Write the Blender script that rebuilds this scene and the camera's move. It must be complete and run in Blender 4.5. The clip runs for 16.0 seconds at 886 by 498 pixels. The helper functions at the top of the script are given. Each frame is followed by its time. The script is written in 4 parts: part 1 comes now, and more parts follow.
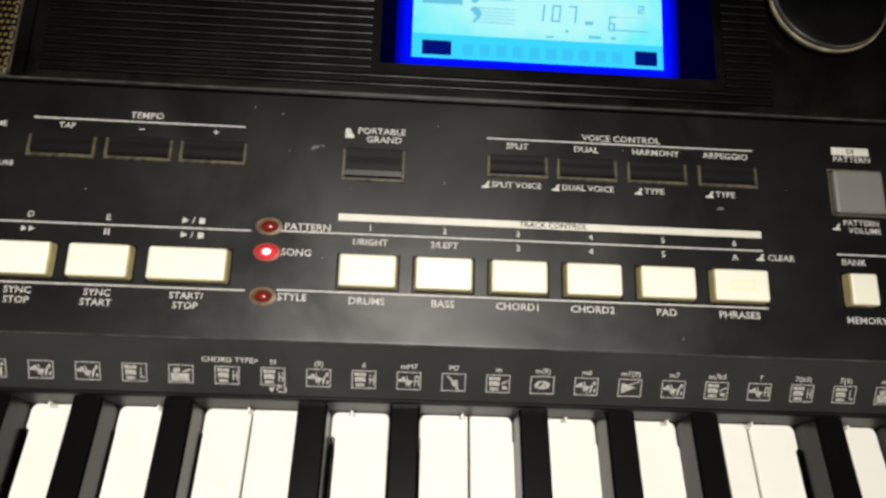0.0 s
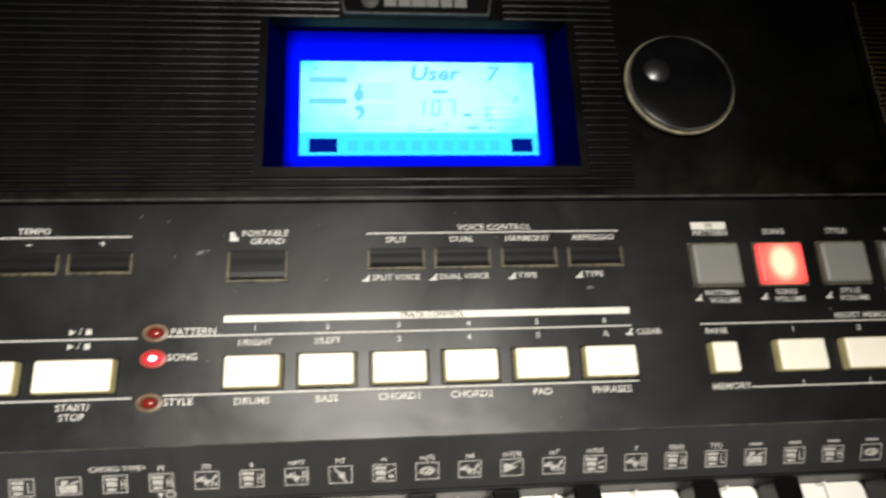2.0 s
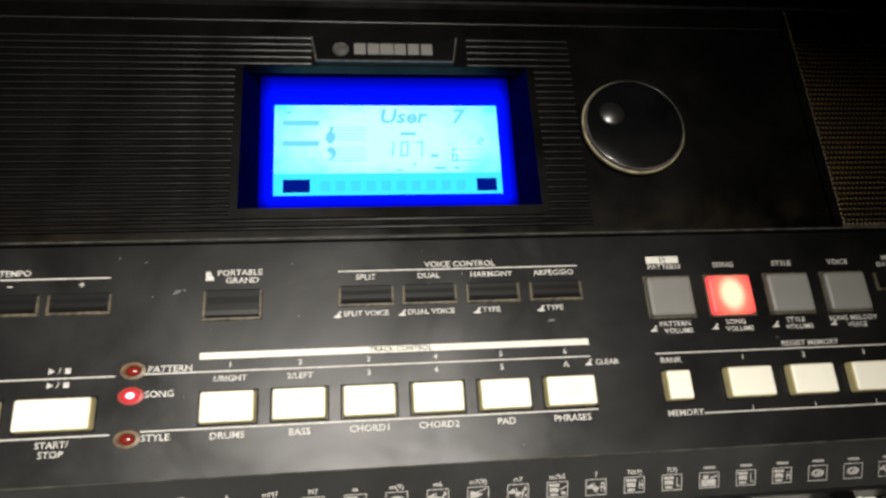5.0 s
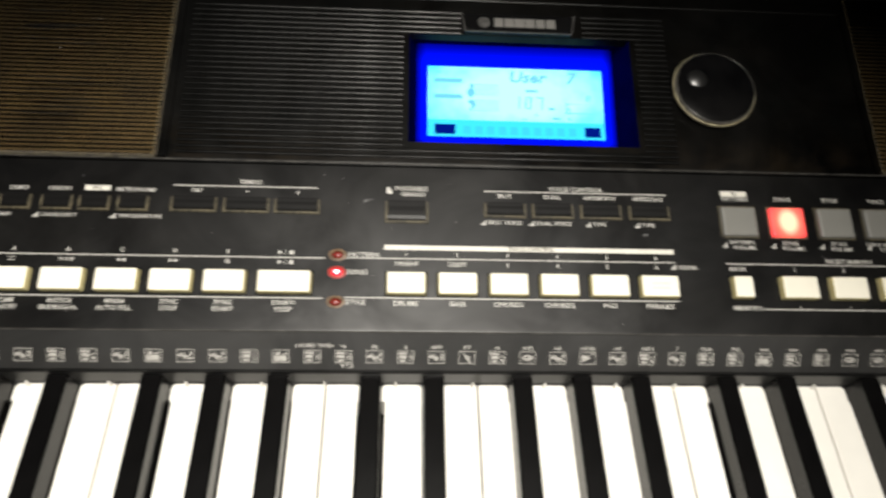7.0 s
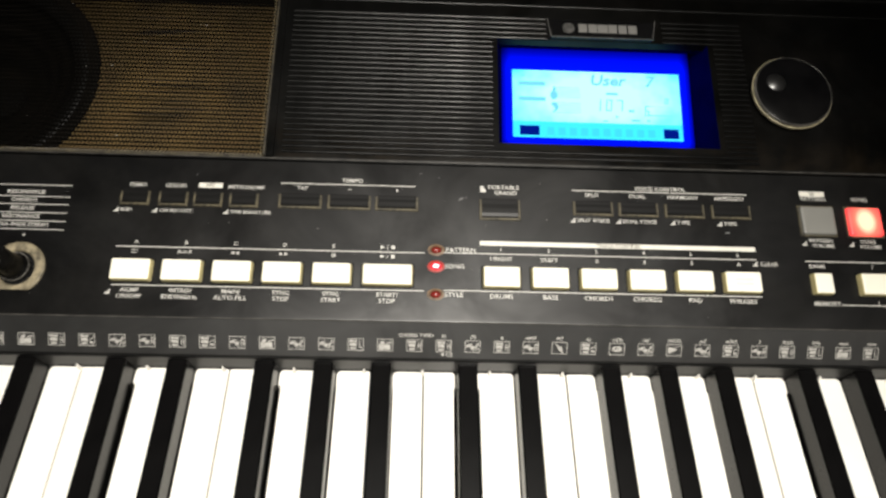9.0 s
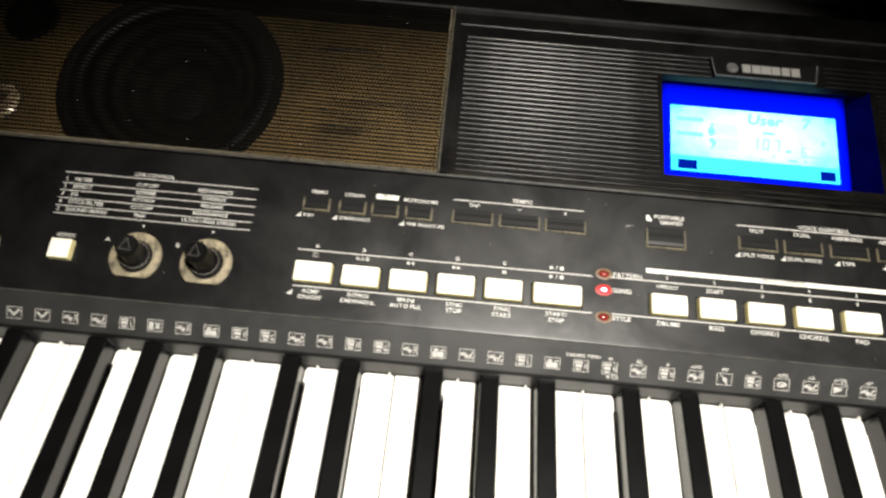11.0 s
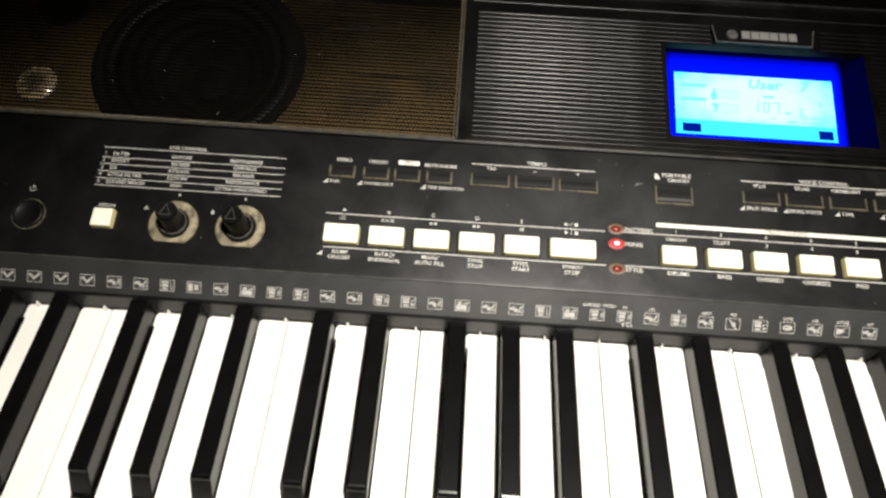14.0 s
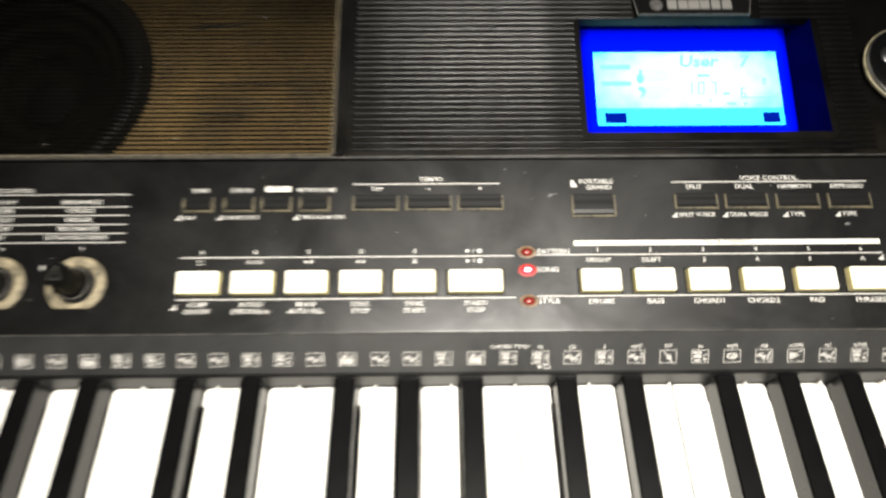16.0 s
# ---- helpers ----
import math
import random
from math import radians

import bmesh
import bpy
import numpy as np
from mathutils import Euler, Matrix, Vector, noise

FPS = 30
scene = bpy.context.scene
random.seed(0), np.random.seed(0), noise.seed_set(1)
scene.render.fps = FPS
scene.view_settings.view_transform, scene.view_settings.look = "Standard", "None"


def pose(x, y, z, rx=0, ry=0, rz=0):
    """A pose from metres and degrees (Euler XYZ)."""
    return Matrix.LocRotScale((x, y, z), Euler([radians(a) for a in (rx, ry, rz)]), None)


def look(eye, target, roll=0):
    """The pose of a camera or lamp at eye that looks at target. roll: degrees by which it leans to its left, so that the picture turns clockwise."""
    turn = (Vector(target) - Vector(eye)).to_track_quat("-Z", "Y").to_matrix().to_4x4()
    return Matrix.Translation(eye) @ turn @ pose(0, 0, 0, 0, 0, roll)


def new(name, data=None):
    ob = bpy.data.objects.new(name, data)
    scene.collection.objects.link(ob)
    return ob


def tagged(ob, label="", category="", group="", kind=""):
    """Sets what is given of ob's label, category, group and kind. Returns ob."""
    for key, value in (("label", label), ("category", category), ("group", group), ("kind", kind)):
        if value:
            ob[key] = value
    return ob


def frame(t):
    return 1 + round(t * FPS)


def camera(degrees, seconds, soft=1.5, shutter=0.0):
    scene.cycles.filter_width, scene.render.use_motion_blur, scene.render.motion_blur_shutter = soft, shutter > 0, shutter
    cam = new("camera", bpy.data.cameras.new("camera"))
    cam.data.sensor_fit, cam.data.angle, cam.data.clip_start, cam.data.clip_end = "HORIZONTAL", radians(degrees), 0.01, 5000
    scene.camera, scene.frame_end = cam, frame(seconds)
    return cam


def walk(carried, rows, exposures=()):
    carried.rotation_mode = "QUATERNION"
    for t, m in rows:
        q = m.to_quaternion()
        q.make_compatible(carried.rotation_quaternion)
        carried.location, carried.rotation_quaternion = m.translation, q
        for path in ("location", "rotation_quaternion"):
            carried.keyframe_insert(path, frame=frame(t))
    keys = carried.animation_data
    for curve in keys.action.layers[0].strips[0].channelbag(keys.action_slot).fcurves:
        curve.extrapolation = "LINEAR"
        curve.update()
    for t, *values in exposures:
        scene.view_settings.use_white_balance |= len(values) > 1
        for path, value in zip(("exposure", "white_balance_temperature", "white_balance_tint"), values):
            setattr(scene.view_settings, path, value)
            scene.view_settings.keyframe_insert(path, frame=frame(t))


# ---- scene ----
# ---- camera and its path ----
cam = camera(66.0, 16.0, soft=2.6, shutter=0.85)
PATH = [
    (0, (0.0470, -0.0611, 1.0228), (0.0587, 0.0604, 0.8046), 7.15),
    (0.5, (0.0472, -0.0583, 1.0244), (0.0613, 0.0659, 0.8079), 7.16),
    (1, (0.0512, -0.0565, 1.0314), (0.0667, 0.0737, 0.8185), 6.70),
    (1.5, (0.0649, -0.0552, 1.0382), (0.0840, 0.0788, 0.8281), 6.73),
    (2, (0.0757, -0.0544, 1.0417), (0.0979, 0.0813, 0.8330), 6.98),
    (2.5, (0.0889, -0.0540, 1.0472), (0.1152, 0.0847, 0.8409), 7.02),
    (3, (0.0997, -0.0537, 1.0495), (0.1273, 0.0854, 0.8437), 6.66),
    (3.2, (0.1019, -0.0529, 1.0508), (0.1313, 0.0859, 0.8450), 7.17),
    (5.3, (0.0778, -0.0599, 1.0566), (0.1069, 0.0826, 0.8533), 8.38),
    (5.5, (0.0772, -0.0671, 1.0624), (0.1042, 0.0739, 0.8577), 7.76),
    (6, (0.0624, -0.0914, 1.0812), (0.0877, 0.0463, 0.8741), 7.92),
    (6.5, (0.0464, -0.1132, 1.0936), (0.0670, 0.0241, 0.8856), 7.45),
    (7, (0.0314, -0.1233, 1.1005), (0.0468, 0.0150, 0.8927), 6.24),
    (7.5, (0.0098, -0.1230, 1.1000), (0.0207, 0.0165, 0.8928), 5.94),
    (8, (-0.0066, -0.1230, 1.0994), (0.0033, 0.0145, 0.8908), 5.54),
    (8.5, (-0.0066, -0.1284, 1.1074), (0.0032, 0.0105, 0.8998), 4.99),
    (9, (-0.0064, -0.1319, 1.1136), (0.0029, 0.0046, 0.9044), 4.59),
    (9.5, (-0.0220, -0.1351, 1.1147), (-0.0188, 0.0051, 0.9077), 3.72),
    (10, (-0.0474, -0.1393, 1.1154), (-0.0485, 0.0023, 0.9094), 4.01),
    (10.2, (-0.0549, -0.1408, 1.1147), (-0.0564, 0.0020, 0.9095), 4.19),
    (12.5, (-0.0891, -0.1637, 1.1216), (-0.0947, -0.0177, 0.9188), 3.81),
    (13, (-0.0921, -0.1738, 1.1230), (-0.0990, -0.0274, 0.9204), 3.48),
    (13.5, (-0.0902, -0.1730, 1.1207), (-0.0943, -0.0273, 0.9176), 3.37),
    (14, (-0.0824, -0.1746, 1.1184), (-0.0857, -0.0287, 0.9154), 2.80),
    (14.5, (-0.0871, -0.1786, 1.1180), (-0.0932, -0.0337, 0.9144), 1.40),
    (15, (-0.0884, -0.1810, 1.1180), (-0.0915, -0.0328, 0.9167), 1.90),
    (15.5, (-0.0646, -0.1591, 1.1140), (-0.0633, -0.0120, 0.9119), 0.80),
    (16, (-0.0372, -0.1141, 1.0903), (-0.0348, 0.0217, 0.8805), 0.46),
]
EXPOSURES = [(0, -0.4), (1, -0.12), (1.5, 0.0), (2.5, 0.08), (5.5, 0.0), (6, -0.04), (7, 0.04), (9, 0.1), (10, 0.42), (12.5, 0.85), (13, 0.8), (14.5, 0.22), (15, 0.17), (15.5, 0.48), (16, 0.85)]
walk(cam, [(t, look(eye, target, roll)) for t, eye, target, roll in PATH], EXPOSURES)

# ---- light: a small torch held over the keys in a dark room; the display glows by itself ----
world = bpy.data.worlds.new("world")
world.use_nodes = True
world.node_tree.nodes["Background"].inputs[0].default_value = (0.9, 0.85, 0.75, 1)
world.node_tree.nodes["Background"].inputs[1].default_value = 0.002
scene.world = world
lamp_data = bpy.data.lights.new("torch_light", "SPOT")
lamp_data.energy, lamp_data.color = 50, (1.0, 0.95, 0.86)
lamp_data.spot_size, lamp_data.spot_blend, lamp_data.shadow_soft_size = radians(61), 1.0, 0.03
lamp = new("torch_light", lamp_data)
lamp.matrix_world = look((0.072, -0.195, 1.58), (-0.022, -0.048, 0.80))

# ---- sizes, in metres; z here is counted from the tops of the white keys ----
BASE = 0.735            # table top
KEYTOP = 0.80
LIFT = KEYTOP - BASE
OCT = 0.1645
SEMI = OCT / 12
WHITE = OCT / 7
SLOPE, RISE = 0.263, 0.0242        # control panel: z = SLOPE * y + RISE
TILT = math.degrees(math.atan(SLOPE))
KEYS_X0, KEYS_X1 = -2 * OCT, 3 * OCT + WHITE
BODY_X0, BODY_X1 = KEYS_X0 - 0.068, KEYS_X1 + 0.050


def pz(y):
    return SLOPE * y + RISE


# ---- materials ----
def material(name, color, rough=0.5, metal=0.0, spread=0.15, scale=60.0, bump=0.0, bump_scale=900.0, dust=0.0,
             dust_color=(0.16, 0.145, 0.12), dust_scale=14.0, spec=0.5, emit=None, strength=0.0, per_object=0.0, smudge=0.0, band=None):
    m = bpy.data.materials.new(name)
    m.use_nodes = True
    nt = m.node_tree
    n, li = nt.nodes, nt.links
    b = n["Principled BSDF"]
    b.inputs["Roughness"].default_value = rough
    b.inputs["Metallic"].default_value = metal
    b.inputs["Specular IOR Level"].default_value = spec
    co = n.new("ShaderNodeTexCoord")
    tex = n.new("ShaderNodeTexNoise")
    tex.inputs["Scale"].default_value = scale
    tex.inputs["Detail"].default_value = 5
    li.new(co.outputs["Object"], tex.inputs["Vector"])
    ramp = n.new("ShaderNodeValToRGB")
    ramp.color_ramp.elements[0].position, ramp.color_ramp.elements[1].position = 0.3, 0.7
    ramp.color_ramp.elements[0].color = (*[c * (1 - spread) for c in color], 1)
    ramp.color_ramp.elements[1].color = (*[min(1, c * (1 + spread)) for c in color], 1)
    li.new(tex.outputs["Fac"], ramp.inputs["Fac"])
    out = ramp.outputs["Color"]
    if per_object:
        info = n.new("ShaderNodeObjectInfo")
        hsv = n.new("ShaderNodeHueSaturation")
        mr = n.new("ShaderNodeMapRange")
        mr.inputs["To Min"].default_value, mr.inputs["To Max"].default_value = 1 - per_object, 1 + per_object
        li.new(info.outputs["Random"], mr.inputs["Value"])
        li.new(mr.outputs[0], hsv.inputs["Value"])
        li.new(out, hsv.inputs["Color"])
        out = hsv.outputs["Color"]
    if dust:
        big = n.new("ShaderNodeTexNoise")
        big.inputs["Scale"].default_value, big.inputs["Detail"].default_value, big.inputs["Roughness"].default_value = dust_scale, 8, 0.65
        li.new(co.outputs["Object"], big.inputs["Vector"])
        mr2 = n.new("ShaderNodeMapRange")
        mr2.inputs["From Min"].default_value, mr2.inputs["From Max"].default_value = 0.42, 0.75
        mr2.inputs["To Max"].default_value = dust
        li.new(big.outputs["Fac"], mr2.inputs["Value"])
        speck = n.new("ShaderNodeTexVoronoi")
        speck.inputs["Scale"].default_value = 420
        li.new(co.outputs["Object"], speck.inputs["Vector"])
        less = n.new("ShaderNodeMath")
        less.operation = "LESS_THAN"
        less.inputs[1].default_value = 0.075
        li.new(speck.outputs["Distance"], less.inputs[0])
        half = n.new("ShaderNodeMath")
        half.operation = "MULTIPLY_ADD"
        half.inputs[1].default_value = dust * 1.2
        li.new(less.outputs[0], half.inputs[0])
        li.new(mr2.outputs[0], half.inputs[2])
        mix = n.new("ShaderNodeMix")
        mix.data_type = "RGBA"
        mix.inputs["B"].default_value = (*dust_color, 1)
        amount = half.outputs[0]
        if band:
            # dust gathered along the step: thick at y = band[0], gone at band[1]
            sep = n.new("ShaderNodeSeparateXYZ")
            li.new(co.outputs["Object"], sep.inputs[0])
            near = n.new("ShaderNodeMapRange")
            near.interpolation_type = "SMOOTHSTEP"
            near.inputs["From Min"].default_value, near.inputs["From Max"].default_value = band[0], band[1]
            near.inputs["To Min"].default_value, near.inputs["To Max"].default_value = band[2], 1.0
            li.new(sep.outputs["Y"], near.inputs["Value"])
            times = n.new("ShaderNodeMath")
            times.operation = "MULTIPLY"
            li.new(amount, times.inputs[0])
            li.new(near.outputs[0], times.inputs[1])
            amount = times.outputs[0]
        li.new(amount, mix.inputs["Factor"])
        li.new(out, mix.inputs["A"])
        out = mix.outputs["Result"]
        ro = n.new("ShaderNodeMapRange")
        ro.inputs["To Min"].default_value, ro.inputs["To Max"].default_value = rough, min(1, rough + 0.10)
        li.new(big.outputs["Fac"], ro.inputs["Value"])
        li.new(ro.outputs[0], b.inputs["Roughness"])
    li.new(out, b.inputs["Base Color"])
    if smudge:
        # cloudy wiped film: the gloss comes and goes in patches
        wipe = n.new("ShaderNodeTexNoise")
        wipe.inputs["Scale"].default_value, wipe.inputs["Detail"].default_value = 17, 4
        wipe.inputs["Roughness"].default_value, wipe.inputs["Distortion"].default_value = 0.6, 0.7
        li.new(co.outputs["Object"], wipe.inputs["Vector"])
        film = n.new("ShaderNodeMapRange")
        film.inputs["From Min"].default_value, film.inputs["From Max"].default_value = 0.33, 0.68
        film.inputs["To Min"].default_value, film.inputs["To Max"].default_value = spec * (1 - smudge), spec * (1 + smudge)
        li.new(wipe.outputs["Fac"], film.inputs["Value"])
        li.new(film.outputs[0], b.inputs["Specular IOR Level"])
    if bump:
        fine = n.new("ShaderNodeTexNoise")
        fine.inputs["Scale"].default_value = bump_scale
        fine.inputs["Detail"].default_value = 3
        li.new(co.outputs["Object"], fine.inputs["Vector"])
        bp = n.new("ShaderNodeBump")
        bp.inputs["Strength"].default_value, bp.inputs["Distance"].default_value = bump, 0.0005
        li.new(fine.outputs["Fac"], bp.inputs["Height"])
        li.new(bp.outputs[0], b.inputs["Normal"])
    if emit:
        b.inputs["Emission Color"].default_value = (*emit, 1)
        b.inputs["Emission Strength"].default_value = strength
    return m


PANEL = material("black_panel_plastic", (0.0014, 0.0014, 0.0015), 0.335, spread=0.3, bump=0.03, dust=0.020, dust_scale=26.0, spec=0.37, smudge=0.42)
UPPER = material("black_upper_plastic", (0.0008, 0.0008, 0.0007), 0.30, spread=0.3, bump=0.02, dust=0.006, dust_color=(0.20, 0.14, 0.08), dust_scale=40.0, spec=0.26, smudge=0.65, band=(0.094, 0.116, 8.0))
# panel plastic with the strip's highlight put in as a lighter base
STRIP = material("sheen_toned_strip_plastic", (0.0058, 0.0058, 0.0056), 0.50, spread=0.2, bump=0.03, dust=0.035, dust_scale=22.0, spec=0.70, smudge=0.3)
GLOSS = material("glossy_black_plastic", (0.0025, 0.0025, 0.0028), 0.16, spread=0.3, dust=0.02)
DIMPLE = material("satin_black_plastic", (0.008, 0.008, 0.008), 0.34, spread=0.2, spec=1.0)
BLACK_KEY = material("black_key_plastic", (0.0022, 0.0021, 0.0022), 0.22, spread=0.2, dust=0.006, bump=0.02, spec=0.26)
WHITE_KEY = material("white_key_plastic", (0.80, 0.78, 0.73), 0.28, spread=0.03, per_object=0.02, bump=0.02)
CREAM = material("cream_button_plastic", (0.80, 0.77, 0.66), 0.45, spread=0.05, bump=0.05, per_object=0.05)
SIDE = material("darker_yellow_cream_plastic", (0.56, 0.49, 0.25), 0.5, spread=0.15, scale=200)
EDGE = material("grimy_cream_rubber", (0.165, 0.140, 0.090), 0.6, spread=0.7, scale=300, bump=0.1)
GREY = material("grey_translucent_button", (0.17, 0.168, 0.155), 0.4, spread=0.06, bump=0.05)
DARK_BUTTON = material("dark_button_plastic", (0.0028, 0.0028, 0.0028), 0.40, spread=0.2, dust=0.015, spec=0.22)
FRAME = material("worn_button_frame", (0.062, 0.053, 0.032), 0.5, spread=0.9, scale=400)
PRINT = material("white_print", (0.46, 0.45, 0.42), 0.6, spread=0.25, scale=500)
PRINT_DIM = material("worn_white_print", (0.30, 0.29, 0.27), 0.6, spread=0.35, scale=700)
ICON = material("grey_white_print", (0.36, 0.35, 0.325), 0.6, spread=0.4, scale=900)
DARK_PRINT = material("dark_print", (0.004, 0.004, 0.004), 0.8, spec=0.15)
BAR = material("cream_printed_bar", (0.60, 0.58, 0.52), 0.55, spread=0.08, scale=120)
DULL = material("dull_silver_line", (0.075, 0.073, 0.070), 0.4, metal=0.3, spread=0.5, scale=300)
SILVER = material("silver_print", (0.20, 0.195, 0.185), 0.35, metal=0.3, spread=0.1)
CUP = material("worn_lamp_cup", (0.13, 0.085, 0.05), 0.5, spread=0.5, scale=300)
RING = material("cream_ring", (0.27, 0.24, 0.155), 0.4, spread=0.5, scale=200)
WELL = material("dark_display_well", (0.0004, 0.0008, 0.035), 0.6, spread=0.2, spec=0.0)
BAFFLE = material("olive_brown_baffle_cloth", (0.088, 0.055, 0.0145), 0.8, spread=0.4, scale=35, bump=0.4, bump_scale=500)
CONE = material("black_speaker_cone", (0.0045, 0.0036, 0.0027), 0.8, spread=0.4, scale=40, dust=0.02, spec=0.08)
KNOB = material("knob_plastic", (0.0022, 0.0020, 0.0018), 0.36, spread=0.3, spec=0.16)
DOME = material("tweeter_dome", (0.33, 0.25, 0.15), 0.22, metal=0.1, spread=0.5, scale=300, spec=0.9)
BEAD = material("brown_grille_rim", (0.030, 0.025, 0.015), 0.5, spread=0.8, scale=350)
HEM = material("olive_metal_hem", (0.085, 0.066, 0.032), 0.42, spread=0.6, scale=220, spec=0.6)
NAMEPLATE = material("name_plate_plastic", (0.0020, 0.0020, 0.0022), 0.42, spread=0.3, spec=0.12)
# dim highlight of a rounded edge, put into the base colour
DIM_EDGE = material("dim_edge_glint", (0.009, 0.009, 0.0088), 0.40, spread=0.6, scale=120, spec=0.35)
SURROUND = material("rubber_surround", (0.003, 0.0028, 0.0025), 0.55, spread=0.4, scale=120, spec=0.15)
# highlight on an edge, painted as a paler base colour
GLINT = material("pale_edge_glint", (0.058, 0.055, 0.050), 0.32, spread=0.7, scale=120)
SCUFF = material("grey_scuff", (0.10, 0.10, 0.10), 0.7, spread=0.4, scale=800)
FADED = material("faded_yellow_print", (0.80, 0.73, 0.54), 0.5, spread=0.1)
RIBBED = material("black_rib_plastic", (0.0008, 0.0008, 0.0007), 0.29, spread=0.4, dust=0.004, spec=0.24, smudge=0.6)
SLIP = material("black_slip_plastic", (0.003, 0.003, 0.003), 0.48, spread=0.2, spec=0.30, smudge=0.3)
# the lamp's red glow on its cup is put in as emission
LIT_CUP = material("red_lit_cup", (0.15, 0.03, 0.02), 0.5, emit=(1.0, 0.012, 0.03), strength=0.32)
RED_LENS = material("red_led_lens", (0.16, 0.012, 0.008), 0.25, spread=0.2)
LED_ON = material("lit_red_led", (0.3, 0.02, 0.02), 0.3, emit=(1.0, 0.02, 0.05), strength=1.7)
LED_CORE = material("lit_led_core", (1, 0.8, 0.8), 0.3, emit=(1.0, 0.55, 0.62), strength=2.6)
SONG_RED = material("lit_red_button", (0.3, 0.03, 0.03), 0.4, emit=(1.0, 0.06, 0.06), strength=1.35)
LCD = material("lit_lcd_cyan", (0.0, 0.01, 0.015), 0.35, emit=(0.29, 1.05, 1.4), strength=1.0, spec=0.0)
LCD_LOW = material("lit_lcd_band", (0.0, 0.01, 0.015), 0.35, emit=(0.06, 0.88, 1.3), strength=1.0, spec=0.0)
LCD_BLUE = material("lit_lcd_margin", (0.0, 0.0, 0.02), 0.4, emit=(0.0, 0.004, 1.0), strength=1.15, spec=0.0)
LCD_SEG = material("lcd_segment", (0.0, 0.01, 0.02), 0.35, emit=(0.20, 0.74, 1.0), strength=1.0, spec=0.0)
LCD_COMB = material("lcd_comb", (0.0, 0.01, 0.02), 0.35, emit=(0.06, 0.74, 1.2), strength=1.0, spec=0.0)
LCD_DARK = material("lcd_dark_corner", (0.0, 0.0, 0.02), 0.35, emit=(0.0, 0.015, 0.35), strength=0.6, spec=0.0)
FELT = material("dark_felt", (0.02, 0.02, 0.02), 0.9)
TABLE = material("white_tabletop", (0.80, 0.79, 0.75), 0.5, spread=0.04, scale=6)
TABLE_LEG = material("grey_steel", (0.35, 0.35, 0.35), 0.4, metal=0.7)
PLASTER = material("wall_paint", (0.045, 0.040, 0.035), 0.8, spread=0.05, scale=3, bump=0.1, bump_scale=60)
FLOOR = material("floor_tile", (0.10, 0.085, 0.07), 0.5, spread=0.15, scale=4)


def grille_material():
    """Thin black sheet with staggered round holes."""
    m = material("perforated_black_metal", (0.0009, 0.0007, 0.0004), 0.6, metal=0.0, spread=0.5, scale=90, dust=0.004, dust_color=(0.2, 0.17, 0.1), spec=0.04)
    nt = m.node_tree
    n, li = nt.nodes, nt.links
    co = n.new("ShaderNodeTexCoord")
    sep = n.new("ShaderNodeSeparateXYZ")
    li.new(co.outputs["Object"], sep.inputs[0])

    def mth(op, a, b=0.0, c=None):
        k = n.new("ShaderNodeMath")
        k.operation = op
        for i, v in enumerate((a, b) if c is None else (a, b, c)):
            if isinstance(v, (int, float)):
                k.inputs[i].default_value = v
            else:
                li.new(v, k.inputs[i])
        return k.outputs[0]
    px, py = 0.0019, 0.0023
    row = mth("DIVIDE", sep.outputs["Y"], py)
    rowi = mth("FLOOR", row)
    odd = mth("MULTIPLY", mth("FLOORED_MODULO", rowi, 2.0), 0.5)
    col = mth("ADD", mth("DIVIDE", sep.outputs["X"], px), odd)
    fx = mth("MULTIPLY", mth("SUBTRACT", mth("FRACT", col), 0.5), px)
    fy = mth("MULTIPLY", mth("SUBTRACT", mth("FRACT", row), 0.5), py)
    d = mth("SQRT", mth("ADD", mth("MULTIPLY", fx, fx), mth("MULTIPLY", fy, fy)))
    hole = mth("LESS_THAN", d, 0.00084)
    tr = n.new("ShaderNodeBsdfTransparent")
    mx = n.new("ShaderNodeMixShader")
    li.new(hole, mx.inputs[0])
    li.new(n["Principled BSDF"].outputs[0], mx.inputs[1])
    li.new(tr.outputs[0], mx.inputs[2])
    li.new(mx.outputs[0], n["Material Output"].inputs["Surface"])
    return m



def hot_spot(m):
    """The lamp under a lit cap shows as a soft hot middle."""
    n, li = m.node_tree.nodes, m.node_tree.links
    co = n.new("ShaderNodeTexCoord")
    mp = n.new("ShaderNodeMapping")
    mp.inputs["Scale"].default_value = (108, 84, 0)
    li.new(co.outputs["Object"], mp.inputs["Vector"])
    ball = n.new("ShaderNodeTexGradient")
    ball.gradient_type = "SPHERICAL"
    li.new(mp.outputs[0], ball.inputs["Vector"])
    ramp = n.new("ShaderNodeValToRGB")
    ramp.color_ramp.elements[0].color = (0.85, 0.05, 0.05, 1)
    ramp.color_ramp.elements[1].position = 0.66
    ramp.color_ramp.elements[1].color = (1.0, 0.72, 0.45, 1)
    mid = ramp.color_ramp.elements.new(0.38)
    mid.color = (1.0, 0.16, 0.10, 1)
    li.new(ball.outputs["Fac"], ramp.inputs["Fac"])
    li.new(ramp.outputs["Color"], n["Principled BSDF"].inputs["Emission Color"])


